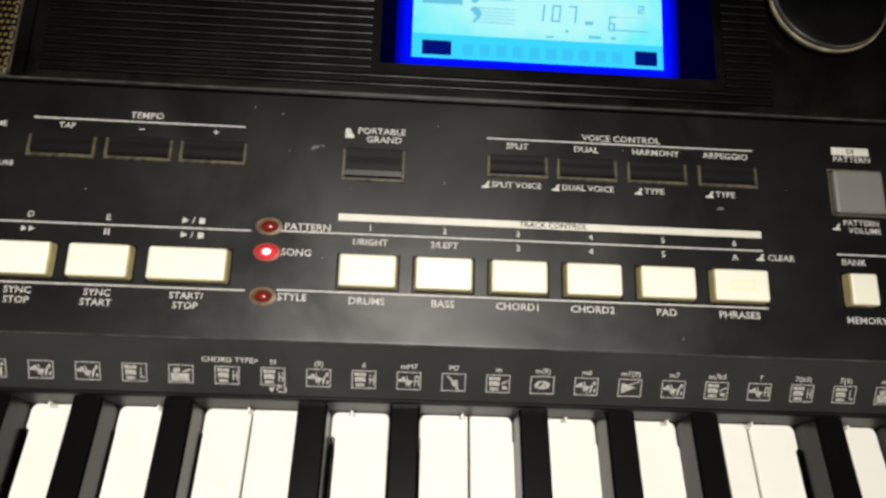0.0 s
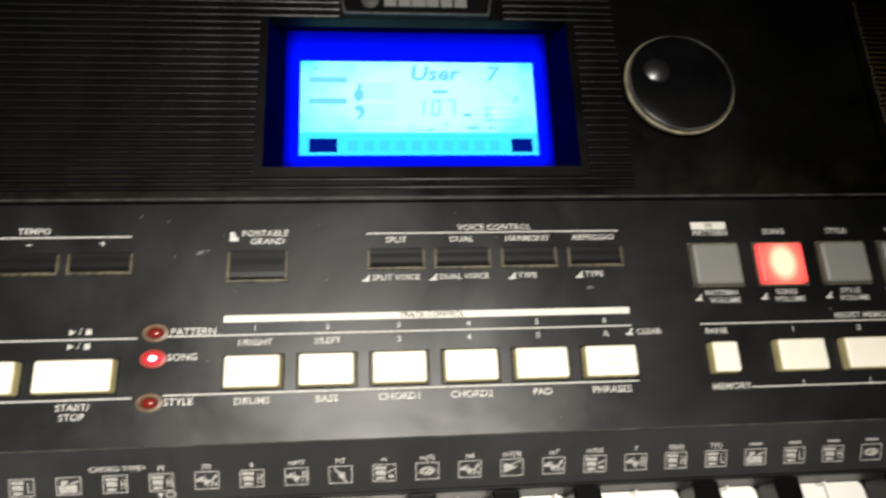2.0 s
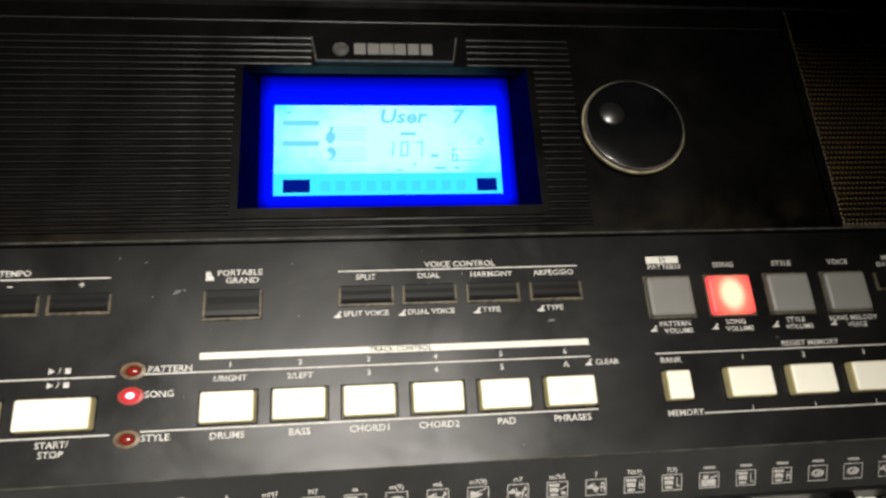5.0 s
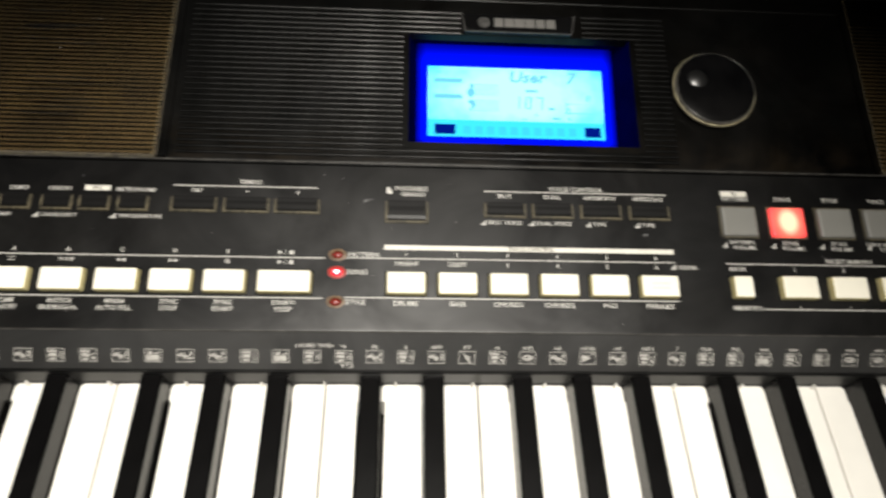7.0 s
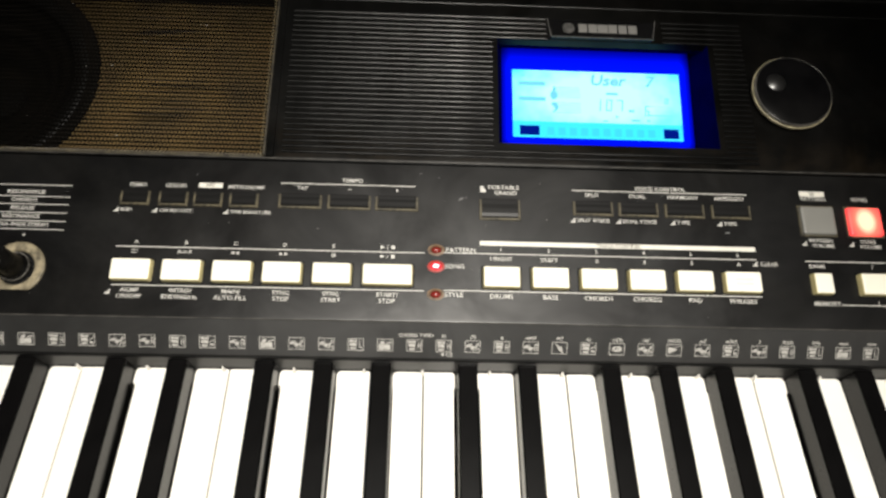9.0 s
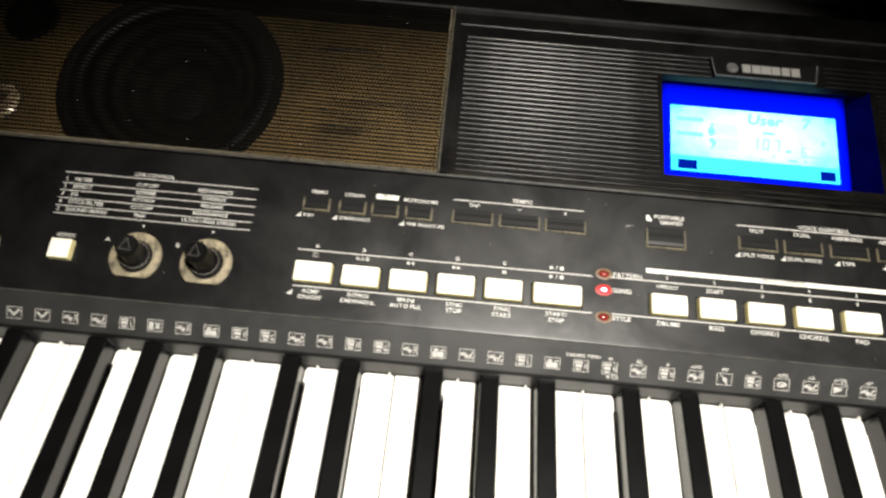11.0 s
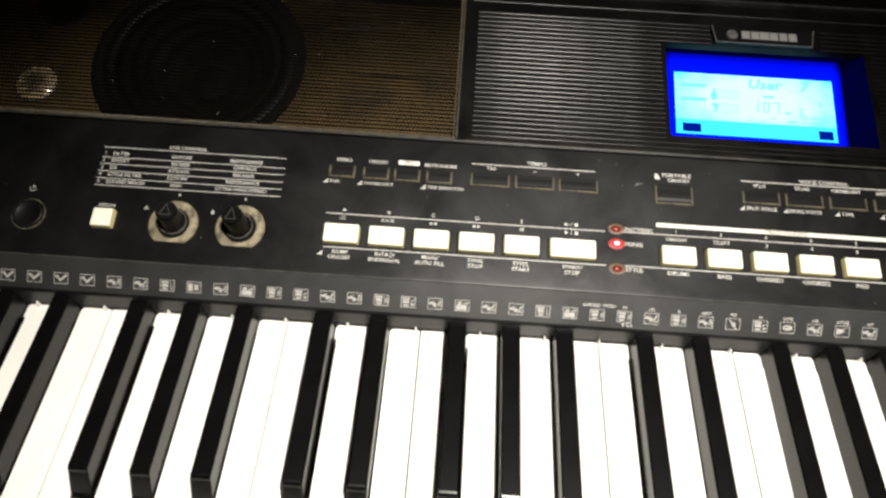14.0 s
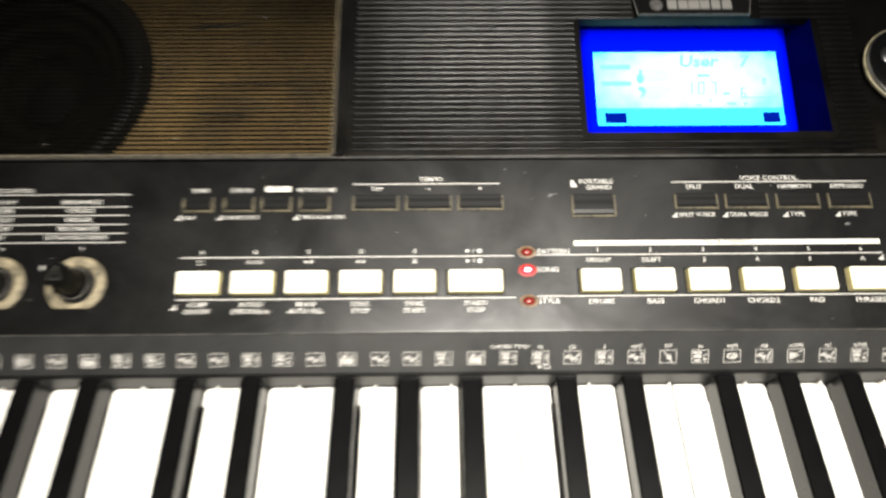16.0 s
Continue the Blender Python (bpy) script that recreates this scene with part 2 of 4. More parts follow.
def back_light(m):
    """The display is brightest in the middle and a purer cyan towards its edges, a little blotchy."""
    n, li = m.node_tree.nodes, m.node_tree.links
    co = n.new("ShaderNodeTexCoord")
    blot = n.new("ShaderNodeTexNoise")
    blot.inputs["Scale"].default_value = 90
    li.new(co.outputs["Object"], blot.inputs["Vector"])
    mp = n.new("ShaderNodeMapping")
    mp.inputs["Scale"].default_value = (15.5, 34, 0)
    li.new(co.outputs["Object"], mp.inputs["Vector"])
    ball = n.new("ShaderNodeTexGradient")
    ball.gradient_type = "SPHERICAL"
    li.new(mp.outputs[0], ball.inputs["Vector"])
    add = n.new("ShaderNodeMath")
    add.operation = "MULTIPLY_ADD"
    add.inputs[1].default_value, add.inputs[2].default_value = 0.55, -0.27
    li.new(blot.outputs["Fac"], add.inputs[0])
    tot = n.new("ShaderNodeMath")
    tot.operation = "ADD"
    li.new(ball.outputs["Fac"], tot.inputs[0])
    li.new(add.outputs[0], tot.inputs[1])
    ramp = n.new("ShaderNodeValToRGB")
    ramp.color_ramp.elements[0].color = (0.05, 0.90, 1.0, 1)
    ramp.color_ramp.elements[1].position = 0.6
    ramp.color_ramp.elements[1].color = (0.50, 1.0, 1.0, 1)
    li.new(tot.outputs[0], ramp.inputs["Fac"])
    li.new(ramp.outputs["Color"], n["Principled BSDF"].inputs["Emission Color"])
    n["Principled BSDF"].inputs["Emission Strength"].default_value = 1.25


def leak(m, half_x, half_y, shift_y, reach):
    """Light of the panel lamp leaks round the field and dies away over a few millimetres."""
    n, li = m.node_tree.nodes, m.node_tree.links
    co = n.new("ShaderNodeTexCoord")
    sep = n.new("ShaderNodeSeparateXYZ")
    li.new(co.outputs["Object"], sep.inputs[0])

    def mth(op, a, b=0.0):
        k = n.new("ShaderNodeMath")
        k.operation = op
        for i, v in enumerate((a, b)):
            if isinstance(v, (int, float)):
                k.inputs[i].default_value = v
            else:
                li.new(v, k.inputs[i])
        return k.outputs[0]
    dx = mth("MAXIMUM", mth("SUBTRACT", mth("ABSOLUTE", sep.outputs["X"]), half_x), 0.0)
    y = mth("SUBTRACT", sep.outputs["Y"], shift_y)
    up = mth("MULTIPLY", mth("MAXIMUM", mth("SUBTRACT", y, half_y), 0.0), 0.45)
    down = mth("MAXIMUM", mth("SUBTRACT", mth("MULTIPLY", y, -1.0), half_y), 0.0)
    dy = mth("ADD", up, down)
    d = mth("SQRT", mth("ADD", mth("MULTIPLY", dx, dx), mth("MULTIPLY", dy, dy)))
    fall = mth("POWER", 2.718, mth("MULTIPLY", mth("POWER", mth("DIVIDE", d, reach), 2.0), -1.0))
    li.new(mth("MULTIPLY", fall, 1.6), n["Principled BSDF"].inputs["Emission Strength"])


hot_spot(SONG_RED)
back_light(LCD)
# lit blue margin, with the halo round the field drawn as fading emission
leak(LCD_BLUE, 0.0472, 0.0204, -0.0033, 0.0048)
GRILLE = grille_material()


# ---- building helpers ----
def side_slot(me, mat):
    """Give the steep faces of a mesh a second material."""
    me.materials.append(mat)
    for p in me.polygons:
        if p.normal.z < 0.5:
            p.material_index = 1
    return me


def mesh_of(name, bm, mat, smooth=False):
    me = bpy.data.meshes.new(name)
    bmesh.ops.recalc_face_normals(bm, faces=bm.faces)
    bm.to_mesh(me)
    bm.free()
    me.materials.append(mat)
    if smooth:
        for p in me.polygons:
            p.use_smooth = True
    return me


def part(name, bm, mat, parent, label="", at=None, smooth=False):
    me = bm if isinstance(bm, bpy.types.Mesh) else mesh_of(name, bm, mat, smooth)
    ob = new(name, me)
    ob.parent = parent
    if at is not None:
        ob.matrix_local = at
    if label:
        tagged(ob, label)
    return ob


def box(x0, x1, y0, y1, z0, z1, bevel=0.0, seg=2):
    bm = bmesh.new()
    bmesh.ops.create_cube(bm, size=1, matrix=Matrix.Translation(((x0 + x1) / 2, (y0 + y1) / 2, (z0 + z1) / 2)) @ Matrix.Diagonal((x1 - x0, y1 - y0, z1 - z0, 1)))
    if bevel:
        bmesh.ops.bevel(bm, geom=list(bm.edges), offset=bevel, segments=seg, affect="EDGES", profile=0.5)
    return bm


def prism(points, z0, z1, bevel=0.0, seg=2):
    """Outline in x, y pulled up from z0 to z1; the upper edges are rounded."""
    bm = bmesh.new()
    low = [bm.verts.new((x, y, z0)) for x, y in points]
    top = [bm.verts.new((x, y, z1)) for x, y in points]
    n = len(points)
    bm.faces.new(low[::-1])
    cap = bm.faces.new(top)
    for i in range(n):
        bm.faces.new((low[i], low[(i + 1) % n], top[(i + 1) % n], top[i]))
    if bevel:
        bmesh.ops.bevel(bm, geom=list(cap.edges), offset=bevel, segments=seg, affect="EDGES", profile=0.5)
    return bm


def extrude_profile(profile, x0, x1):
    """Closed outline in y, z pulled along x."""
    bm = bmesh.new()
    a = [bm.verts.new((x0, y, z)) for y, z in profile]
    b = [bm.verts.new((x1, y, z)) for y, z in profile]
    n = len(profile)
    bm.faces.new(a)
    bm.faces.new(b[::-1])
    for i in range(n):
        bm.faces.new((a[i], b[i], b[(i + 1) % n], a[(i + 1) % n]))
    return bm


def turned(profile, seg=32):
    """Outline r, z turned round the z axis."""
    bm = bmesh.new()
    rings = []
    for r, z in profile:
        if r < 1e-6:
            rings.append([bm.verts.new((0, 0, z))])
        else:
            rings.append([bm.verts.new((r * math.cos(2 * math.pi * i / seg), r * math.sin(2 * math.pi * i / seg), z)) for i in range(seg)])
    for a, b in zip(rings, rings[1:]):
        for i in range(seg):
            j = (i + 1) % seg
            if len(a) == 1 and len(b) > 1:
                bm.faces.new((a[0], b[i], b[j]))
            elif len(b) == 1 and len(a) > 1:
                bm.faces.new((a[i], b[0], a[j]))
            elif len(a) > 1:
                bm.faces.new((a[i], b[i], b[j], a[j]))
    return bm


def on_panel(x, y, h=0.0):
    """Pose on the control panel at plan place x, y, h above its surface."""
    return pose(x, y, pz(y) + LIFT, TILT) @ Matrix.Translation((0, 0, h))


STRIP_LOW, STRIP_HIGH = (0.0, 0.0165), (0.0135, pz(0.0135))
STRIP_TILT = math.degrees(math.atan2(STRIP_HIGH[1] - STRIP_LOW[1], STRIP_HIGH[0] - STRIP_LOW[0]))


def on_strip(x, s, h=0.0):
    """Pose on the icon strip, s metres up its slope."""
    c, k = math.cos(radians(STRIP_TILT)), math.sin(radians(STRIP_TILT))
    return pose(x, STRIP_LOW[0] + s * c, STRIP_LOW[1] + s * k + LIFT, STRIP_TILT) @ Matrix.Translation((0, 0, h))


TEXTS = {}


def text_mesh(body, size, mat, align="CENTER", bold=0.0, slant=0.0, space=1.0):
    key = (body, size, mat.name, align, bold, slant)
    if key in TEXTS:
        return TEXTS[key]
    cu = bpy.data.curves.new("lettering", "FONT")
    cu.body, cu.size, cu.align_x, cu.align_y = body, size, align, "CENTER"
    cu.resolution_u, cu.offset, cu.shear, cu.space_character = 2, bold * size, slant, space
    tmp = bpy.data.objects.new("lettering", cu)
    scene.collection.objects.link(tmp)
    me = bpy.data.meshes.new_from_object(tmp.evaluated_get(bpy.context.evaluated_depsgraph_get()))
    bpy.data.objects.remove(tmp)
    me.materials.clear()
    me.materials.append(mat)
    TEXTS[key] = me
    return me


def write(body, m, size, parent, mat=None, align="CENTER", bold=0.012, slant=0.0, name="printed_text", space=1.0):
    return part(name, text_mesh(body, size, mat or PRINT, align, bold, slant, space), None, parent, at=m @ Matrix.Diagonal((1.10, 1, 1, 1)))


def flat(w, h):
    bm = bmesh.new()
    bm.faces.new([bm.verts.new((x * w / 2, y * h / 2, 0)) for x, y in ((-1, -1), (1, -1), (1, 1), (-1, 1))])
    return bm


# ---- room ----
def slab(name, x0, x1, y0, y1, z0, z1, mat, label, category):
    return tagged(new(name, mesh_of(name, box(x0, x1, y0, y1, z0, z1), mat)), label, category, kind="structure")


slab("floor", -2.5, 2.5, -2.2, 2.2, -0.1, 0.0, FLOOR, "dull brown floor of the room", "floor")
slab("ceiling", -2.5, 2.5, -2.2, 2.2, 2.6, 2.7, PLASTER, "plain painted ceiling of the room", "ceiling")
slab("wall_north", -2.5, 2.5, 2.2, 2.3, 0.0, 2.6, PLASTER, "plain painted wall of the room", "wall")
slab("wall_south", -2.5, 2.5, -2.3, -2.2, 0.0, 2.6, PLASTER, "plain painted wall of the room", "wall")
slab("wall_west", -2.6, -2.5, -2.3, 2.3, 0.0, 2.6, PLASTER, "plain painted wall of the room", "wall")
slab("wall_east", 2.5, 2.6, -2.3, 2.3, 0.0, 2.6, PLASTER, "plain painted wall of the room", "wall")


def build_table():
    t = tagged(new("table"), "white table carrying the keyboard", "table")
    t.location = (0.09, 0.1, 0)
    part("tabletop", box(-0.65, 0.65, -0.33, 0.45, BASE - 0.025, BASE, 0.003), TABLE, t)
    leg = mesh_of("leg", box(-0.02, 0.02, -0.02, 0.02, 0, BASE - 0.025, 0.002), TABLE_LEG)
    for sx in (-0.6, 0.6):
        for sy in (-0.28, 0.4):
            part("leg", leg, None, t, at=pose(sx, sy, 0))


build_table()

# ---- the keyboard ----
kb = tagged(new("electronic_keyboard"), "dusty black electronic keyboard with lit blue display on table", "keyboard")
kb.location = (0, 0, BASE)


def lifted(bm):
    bmesh.ops.translate(bm, verts=bm.verts, vec=(0, 0, LIFT))
    return bm


# chassis below the keys and behind the panel
KF = -0.137                      # fronts of the white keys
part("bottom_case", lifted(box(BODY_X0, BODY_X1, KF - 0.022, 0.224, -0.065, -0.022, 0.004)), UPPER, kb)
part("front_rail", lifted(box(BODY_X0, BODY_X1, KF - 0.022, KF - 0.002, -0.022, -0.006, 0.003)), UPPER, kb)
for x0, x1 in ((BODY_X0, KEYS_X0 - 0.001), (KEYS_X1 + 0.001, BODY_X1)):
    part("end_block", lifted(box(x0, x1, KF - 0.002, 0.0, -0.022, 0.012, 0.003)), UPPER, kb)

TOP_Y = 0.186
# one closed piece under the whole control panel: icon strip front, panel, step
panel = part("control_panel", lifted(extrude_profile(
    [(0.0012, -0.022), (0.0012, 0.0020), (0.0, 0.0155), (0.0003, STRIP_LOW[1] + 0.0002), (0.0130, STRIP_HIGH[1] - 0.0006), (0.0137, STRIP_HIGH[1]),
     (0.0145, pz(0.0145)), (0.0912, pz(0.0912)), (0.0920, pz(0.0920) - 0.0007), (0.0920, -0.022)], BODY_X0, BODY_X1)), PANEL, kb)
panel.data.materials.append(STRIP)
for p in panel.data.polygons:
    if p.normal.y < -0.4 and p.normal.z > 0.4:
        p.material_index = 1
part("key_felt", lifted(box(KEYS_X0, KEYS_X1, 0.0002, 0.0011, -0.006, 0.0018)), FELT, kb)

part("key_slip", lifted(extrude_profile([(0.0000, 0.0030), (-0.0008, 0.0150), (-0.0004, 0.0160), (0.0011, 0.0160), (0.0011, 0.0030)], KEYS_X0, KEYS_X1)), SLIP, kb, "glossy black slip behind the keys")


def guide_tooth():
    """Slim white peg that tapers upwards against the slip."""
    bm = bmesh.new()
    rows = [[bm.verts.new((sx * w, yy, z)) for sx, yy in ((-1, -0.0014), (1, -0.0014), (1, -0.0002), (-1, -0.0002))] for w, z in ((0.0012, -0.001), (0.0010, 0.0006), (0.0005, 0.0018), (0.0003, 0.0042))]
    for p, q in zip(rows, rows[1:]):
        for i in range(4):
            bm.faces.new((p[i], p[(i + 1) % 4], q[(i + 1) % 4], q[i]))
    bm.faces.new(rows[0])
    bm.faces.new(rows[-1])
    return bm


tooth = mesh_of("key_guide", lifted(guide_tooth()), WHITE_KEY)
for o in range(-2, 3):
    for dx in (-0.0026, 0.0301, 0.0659, 0.0998, 0.1335):
        part("key_guide", tooth, None, kb, at=pose(o * OCT + dx, 0, 0))

# upper panel round the display: four pieces that leave the well open
WX0, WX1, WY0, WY1 = 0.034, 0.149, 0.1040, 0.1645
UX0, UX1 = -0.0795, 0.2675
UP = 0.0012                       # the upper panel lies a little proud of the lower one


def plate(x0, x1, y0, y1, lift=UP, thick=0.004):
    return lifted(extrude_profile([(y0, pz(y0) + lift), (y1, pz(y1) + lift), (y1, pz(y1) + lift - thick), (y0, pz(y0) + lift - thick)], x0, x1))


def upper_panel():
    bm = bmesh.new()
    for x0, x1, y0, y1 in ((UX0, WX0, 0.0926, TOP_Y), (WX1, UX1, 0.0926, TOP_Y), (WX0, WX1, 0.0926, WY0), (WX0, WX1, WY1, TOP_Y)):
        me = bpy.data.meshes.new("tmp")
        b2 = plate(x0, x1, y0, y1)
        b2.to_mesh(me)
        b2.free()
        bm.from_mesh(me)
        bpy.data.meshes.remove(me)
    bmesh.ops.remove_doubles(bm, verts=bm.verts, dist=1e-5)
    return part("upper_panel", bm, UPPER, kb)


upper = upper_panel()
# step lip along the joint between the two panels
part("panel_lip", lifted(extrude_profile([(0.0918, pz(0.0918) - 0.002), (0.0918, pz(0.0918) + 0.0008), (0.0928, pz(0.0928) + UP + 0.0002), (0.0932, pz(0.0932) - 0.002)], BODY_X0, BODY_X1)), PANEL, kb)
# back ridge
yz = pz(TOP_Y)
part("back_ridge", lifted(extrude_profile(
    [(TOP_Y, yz + UP - 0.0005), (0.1885, yz - 0.0005), (0.1955, yz + 0.0010), (0.1968, yz + 0.0032), (0.1985, yz + 0.0036), (0.216, yz + 0.0045), (0.2215, yz + 0.002),
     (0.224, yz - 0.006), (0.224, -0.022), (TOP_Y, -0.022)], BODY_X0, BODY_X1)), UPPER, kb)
# slim side frames of the upper panel
for x0, x1 in ((-0.0836, -0.0795), (0.2675, 0.2712)):
    part("panel_frame", plate(x0, x1, 0.0926, TOP_Y, UP + 0.0015, 0.012), UPPER, kb)
part("grille_edge", plate(-0.0847, -0.0837, 0.0932, 0.196, UP + 0.0010, 0.006), BEAD, kb, "pale worn edge of the speaker grille")

# ribs across the upper panel
RIB = 0.0030
RIB_SHAPE = [(-0.0010, -0.0002)] + [(-0.0009 * math.cos(math.pi * i / 7), 0.0008 * math.sin(math.pi * i / 7)) for i in range(8)] + [(0.0010, -0.0002)]


def rib_mesh(x0, x1):
    return mesh_of("rib", extrude_profile(RIB_SHAPE, x0, x1), RIBBED)


rib_left, rib_right, rib_full = rib_mesh(-0.0755, WX0 - 0.003), rib_mesh(WX1 + 0.003, 0.168), rib_mesh(-0.0755, 0.168)
rib_logo_l, rib_logo_r = rib_mesh(-0.0755, 0.0605), rib_mesh(0.1245, 0.168)
y = 0.0965
while y < 0.180:
    if y < WY0 - 0.002:
        kinds = (rib_full,)
    elif y < WY1 + 0.001:
        kinds = (rib_left, rib_right)
    else:
        kinds = (rib_logo_l, rib_logo_r)
    for k in kinds:
        part("rib", k, None, kb, at=on_panel(0, y, UP * 0.97))
    y += RIB

# display
LS, LB = 0.330, 0.0372 - 0.330 * 0.1225       # lcd plane
LTILT = math.degrees(math.atan(LS))
LX0, LX1, LY0, LY1 = 0.0442, 0.1385, 0.1225, 0.1612


def on_lcd(x, y, h=0.0):
    return pose(x, y, LS * y + LB + LIFT, LTILT) @ Matrix.Translation((0, 0, h))


LC = 1 / math.cos(radians(LTILT))
well = bmesh.new()
rim = [(WX0, WY0), (WX1, WY0), (WX1, WY1), (WX0, WY1)]
low = [(WX0 + 0.004, 0.1155), (WX1 - 0.004, 0.1155), (WX1 - 0.004, 0.1745), (WX0 + 0.004, 0.1745)]
a = [well.verts.new((x, y, pz(y) + UP + LIFT)) for x, y in rim]
b = [well.verts.new((x, y, LS * y + LB - 0.0006 + LIFT)) for x, y in low]
for i in range(4):
    well.faces.new((a[i], a[(i + 1) % 4], b[(i + 1) % 4], b[i]))
well.faces.new(b)
display = part("display", well, WELL, kb, "recessed backlit liquid crystal display, glowing cyan and blue")


def lcd_rect(name, x0, x1, y0, y1, h, mat):
    return part(name, flat(x1 - x0, (y1 - y0) * LC), mat, display, at=on_lcd((x0 + x1) / 2, (y0 + y1) / 2, h))


lcd_rect("lcd_margin", WX0 + 0.0042, WX1 - 0.0042, 0.1158, 0.1742, 0.0, LCD_BLUE)
LH = LY1 - LY0
LW = LX1 - LX0
BAND = LY0 + LH * 0.235
lcd_rect("lcd_field", LX0, LX1, BAND, LY1, 0.0004, LCD)
lcd_rect("lcd_band", LX0, LX1, LY0, BAND, 0.0004, LCD_LOW)


def lu(u, v):
    return LX0 + u * LW, LY0 + v * LH


def seg(u0, u1, v0, v1, mat=LCD_SEG, name="lcd_bar"):
    (x0, y0), (x1, y1) = lu(u0, v0), lu(u1, v1)
    return lcd_rect(name, x0, x1, y0, y1, 0.0006, mat)


seg(0.04, 0.155, 0.03, 0.17, LCD_DARK)
seg(0.885, 0.975, 0.03, 0.17, LCD_DARK)
for i in range(10):
    seg(0.20 + i * 0.066, 0.240 + i * 0.066, 0.04, 0.15, LCD_COMB)
seg(0.035, 0.195, 0.765, 0.825)
seg(0.035, 0.195, 0.535, 0.595)
seg(0.05, 0.075, 0.90, 0.93)
for i in range(5):
    seg(0.235, 0.40, 0.60 + i * 0.035, 0.608 + i * 0.035)
    seg(0.235, 0.40, 0.37 + i * 0.035, 0.378 + i * 0.035)
seg(0.555, 0.625, 0.655, 0.69)
seg(0.685, 0.72, 0.405, 0.44)
seg(0.53, 0.56, 0.255, 0.275)
seg(0.70, 0.75, 0.27, 0.30)
seg(0.79, 0.81, 0.27, 0.30)
seg(0.80, 0.94, 0.36, 0.375)
seg(0.80, 0.94, 0.50, 0.505)
for body, u, v, size in (("User", 0.565, 0.865, 0.0092), ("7", 0.815, 0.865, 0.0092)):
    x, y = lu(u, v)
    write(body, on_lcd(x, y, 0.0007), size, display, LCD_SEG, slant=0.18, bold=0.03, name="lcd_character")

SEGMENTS = {"0": "abcdef", "1": "bc", "6": "acdefg", "7": "abc", "2": "abged"}


def segment_digit(ch, w, h, t):
    """Slanted digit of up to seven bars that meet at their corners, one connected sheet."""
    bm = bmesh.new()
    xs = (-w / 2, -w / 2 + t, w / 2 - t, w / 2)
    ys = (-h / 2, -h / 2 + t, -t / 2, t / 2, h / 2 - t, h / 2)
    cells = {"a": ((0, 4), (1, 4), (2, 4)), "b": ((2, 4), (2, 3), (2, 2)), "c": ((2, 2), (2, 1), (2, 0)), "d": ((0, 0), (1, 0), (2, 0)),
             "e": ((0, 2), (0, 1), (0, 0)), "f": ((0, 4), (0, 3), (0, 2)), "g": ((0, 2), (1, 2), (2, 2))}
    nodes = {}

    def node(i, j):
        if (i, j) not in nodes:
            nodes[i, j] = bm.verts.new((xs[i] + 0.10 * ys[j], ys[j], 0))
        return nodes[i, j]
    for i, j in sorted({c for k in SEGMENTS[ch] for c in cells[k]}):
        bm.faces.new((node(i, j), node(i + 1, j), node(i + 1, j + 1), node(i, j + 1)))
    return bm


for ch, u, v, w, h in (("1", 0.505, 0.50, 0.0034, 0.0070), ("0", 0.570, 0.50, 0.0034, 0.0070), ("7", 0.635, 0.50, 0.0034, 0.0070), ("6", 0.795, 0.43, 0.0026, 0.0062), ("2", 0.915, 0.585, 0.0026, 0.0034)):
    x, y = lu(u, v)
    part("lcd_character", segment_digit(ch, w, h, 0.0007), LCD_SEG, display, at=on_lcd(x, y, 0.0007))


def blob(points):
    bm = bmesh.new()
    bm.faces.new([bm.verts.new((x, y, 0)) for x, y in points])
    return bm


# the two clefs on the staves, as the low-resolution panel draws them
for u, v, pts in ((0.245, 0.66, ((-0.0006, -0.0042), (0.0010, -0.0036), (0.0020, -0.0018), (0.0018, 0.0002), (0.0008, 0.0014), (0.0012, 0.0030), (0.0004, 0.0044), (-0.0002, 0.0040), (-0.0004, 0.0018), (-0.0018, 0.0002), (-0.0022, -0.0018), (-0.0014, -0.0034))),
                  (0.248, 0.45, ((-0.0016, -0.0034), (-0.0006, -0.0034), (0.0014, -0.0016), (0.0022, 0.0004), (0.0014, 0.0022), (-0.0002, 0.0032), (-0.0018, 0.0024), (-0.0020, 0.0010), (-0.0008, 0.0006), (0.0002, -0.0006), (-0.0002, -0.0018)))):
    x, y = lu(u, v)
    part("lcd_clef", blob(pts), LCD_SEG, display, at=on_lcd(x, y, 0.0007))
part("lcd_arrow", blob(((-0.0007, -0.0009), (0.0009, 0), (-0.0007, 0.0009))), LCD_SEG, display, at=on_lcd(*lu(0.615, 0.33), 0.0007))

# maker's plate above the display: plain raised shapes only
plaque = prism([(-0.0285, -0.0060), (0.0285, -0.0060), (0.0305, 0.0060), (-0.0305, 0.0060)], -0.001, 0.0026, 0.0008)
plate_ob = part("name_plate", plaque, NAMEPLATE, kb, "glossy black name plate with silver shapes", at=on_panel(0.0904, 0.1708, UP) @ Matrix.Diagonal((0.97, 0.97, 1, 1)))
for x0, y0, x1, y1 in ((-0.0305, 0.0060, -0.0285, -0.0060), (-0.0285, -0.0060, 0.0285, -0.0060), (0.0285, -0.0060, 0.0305, 0.0060)):
    L = math.hypot(x1 - x0, y1 - y0)
    part("plate_rim", box(-L / 2, L / 2, -0.0003, 0.0003, 0, 0.0004), DULL, plate_ob,
         at=pose((x0 + x1) / 2, (y0 + y1) / 2, 0.0026, 0, 0, math.degrees(math.atan2(y1 - y0, x1 - x0))))
part("emblem", turned([(0, 0.0004), (0.0030, 0.0004), (0.0034, 0.0)], 24), DULL, plate_ob, at=pose(-0.0185, 0.0, 0.0026))
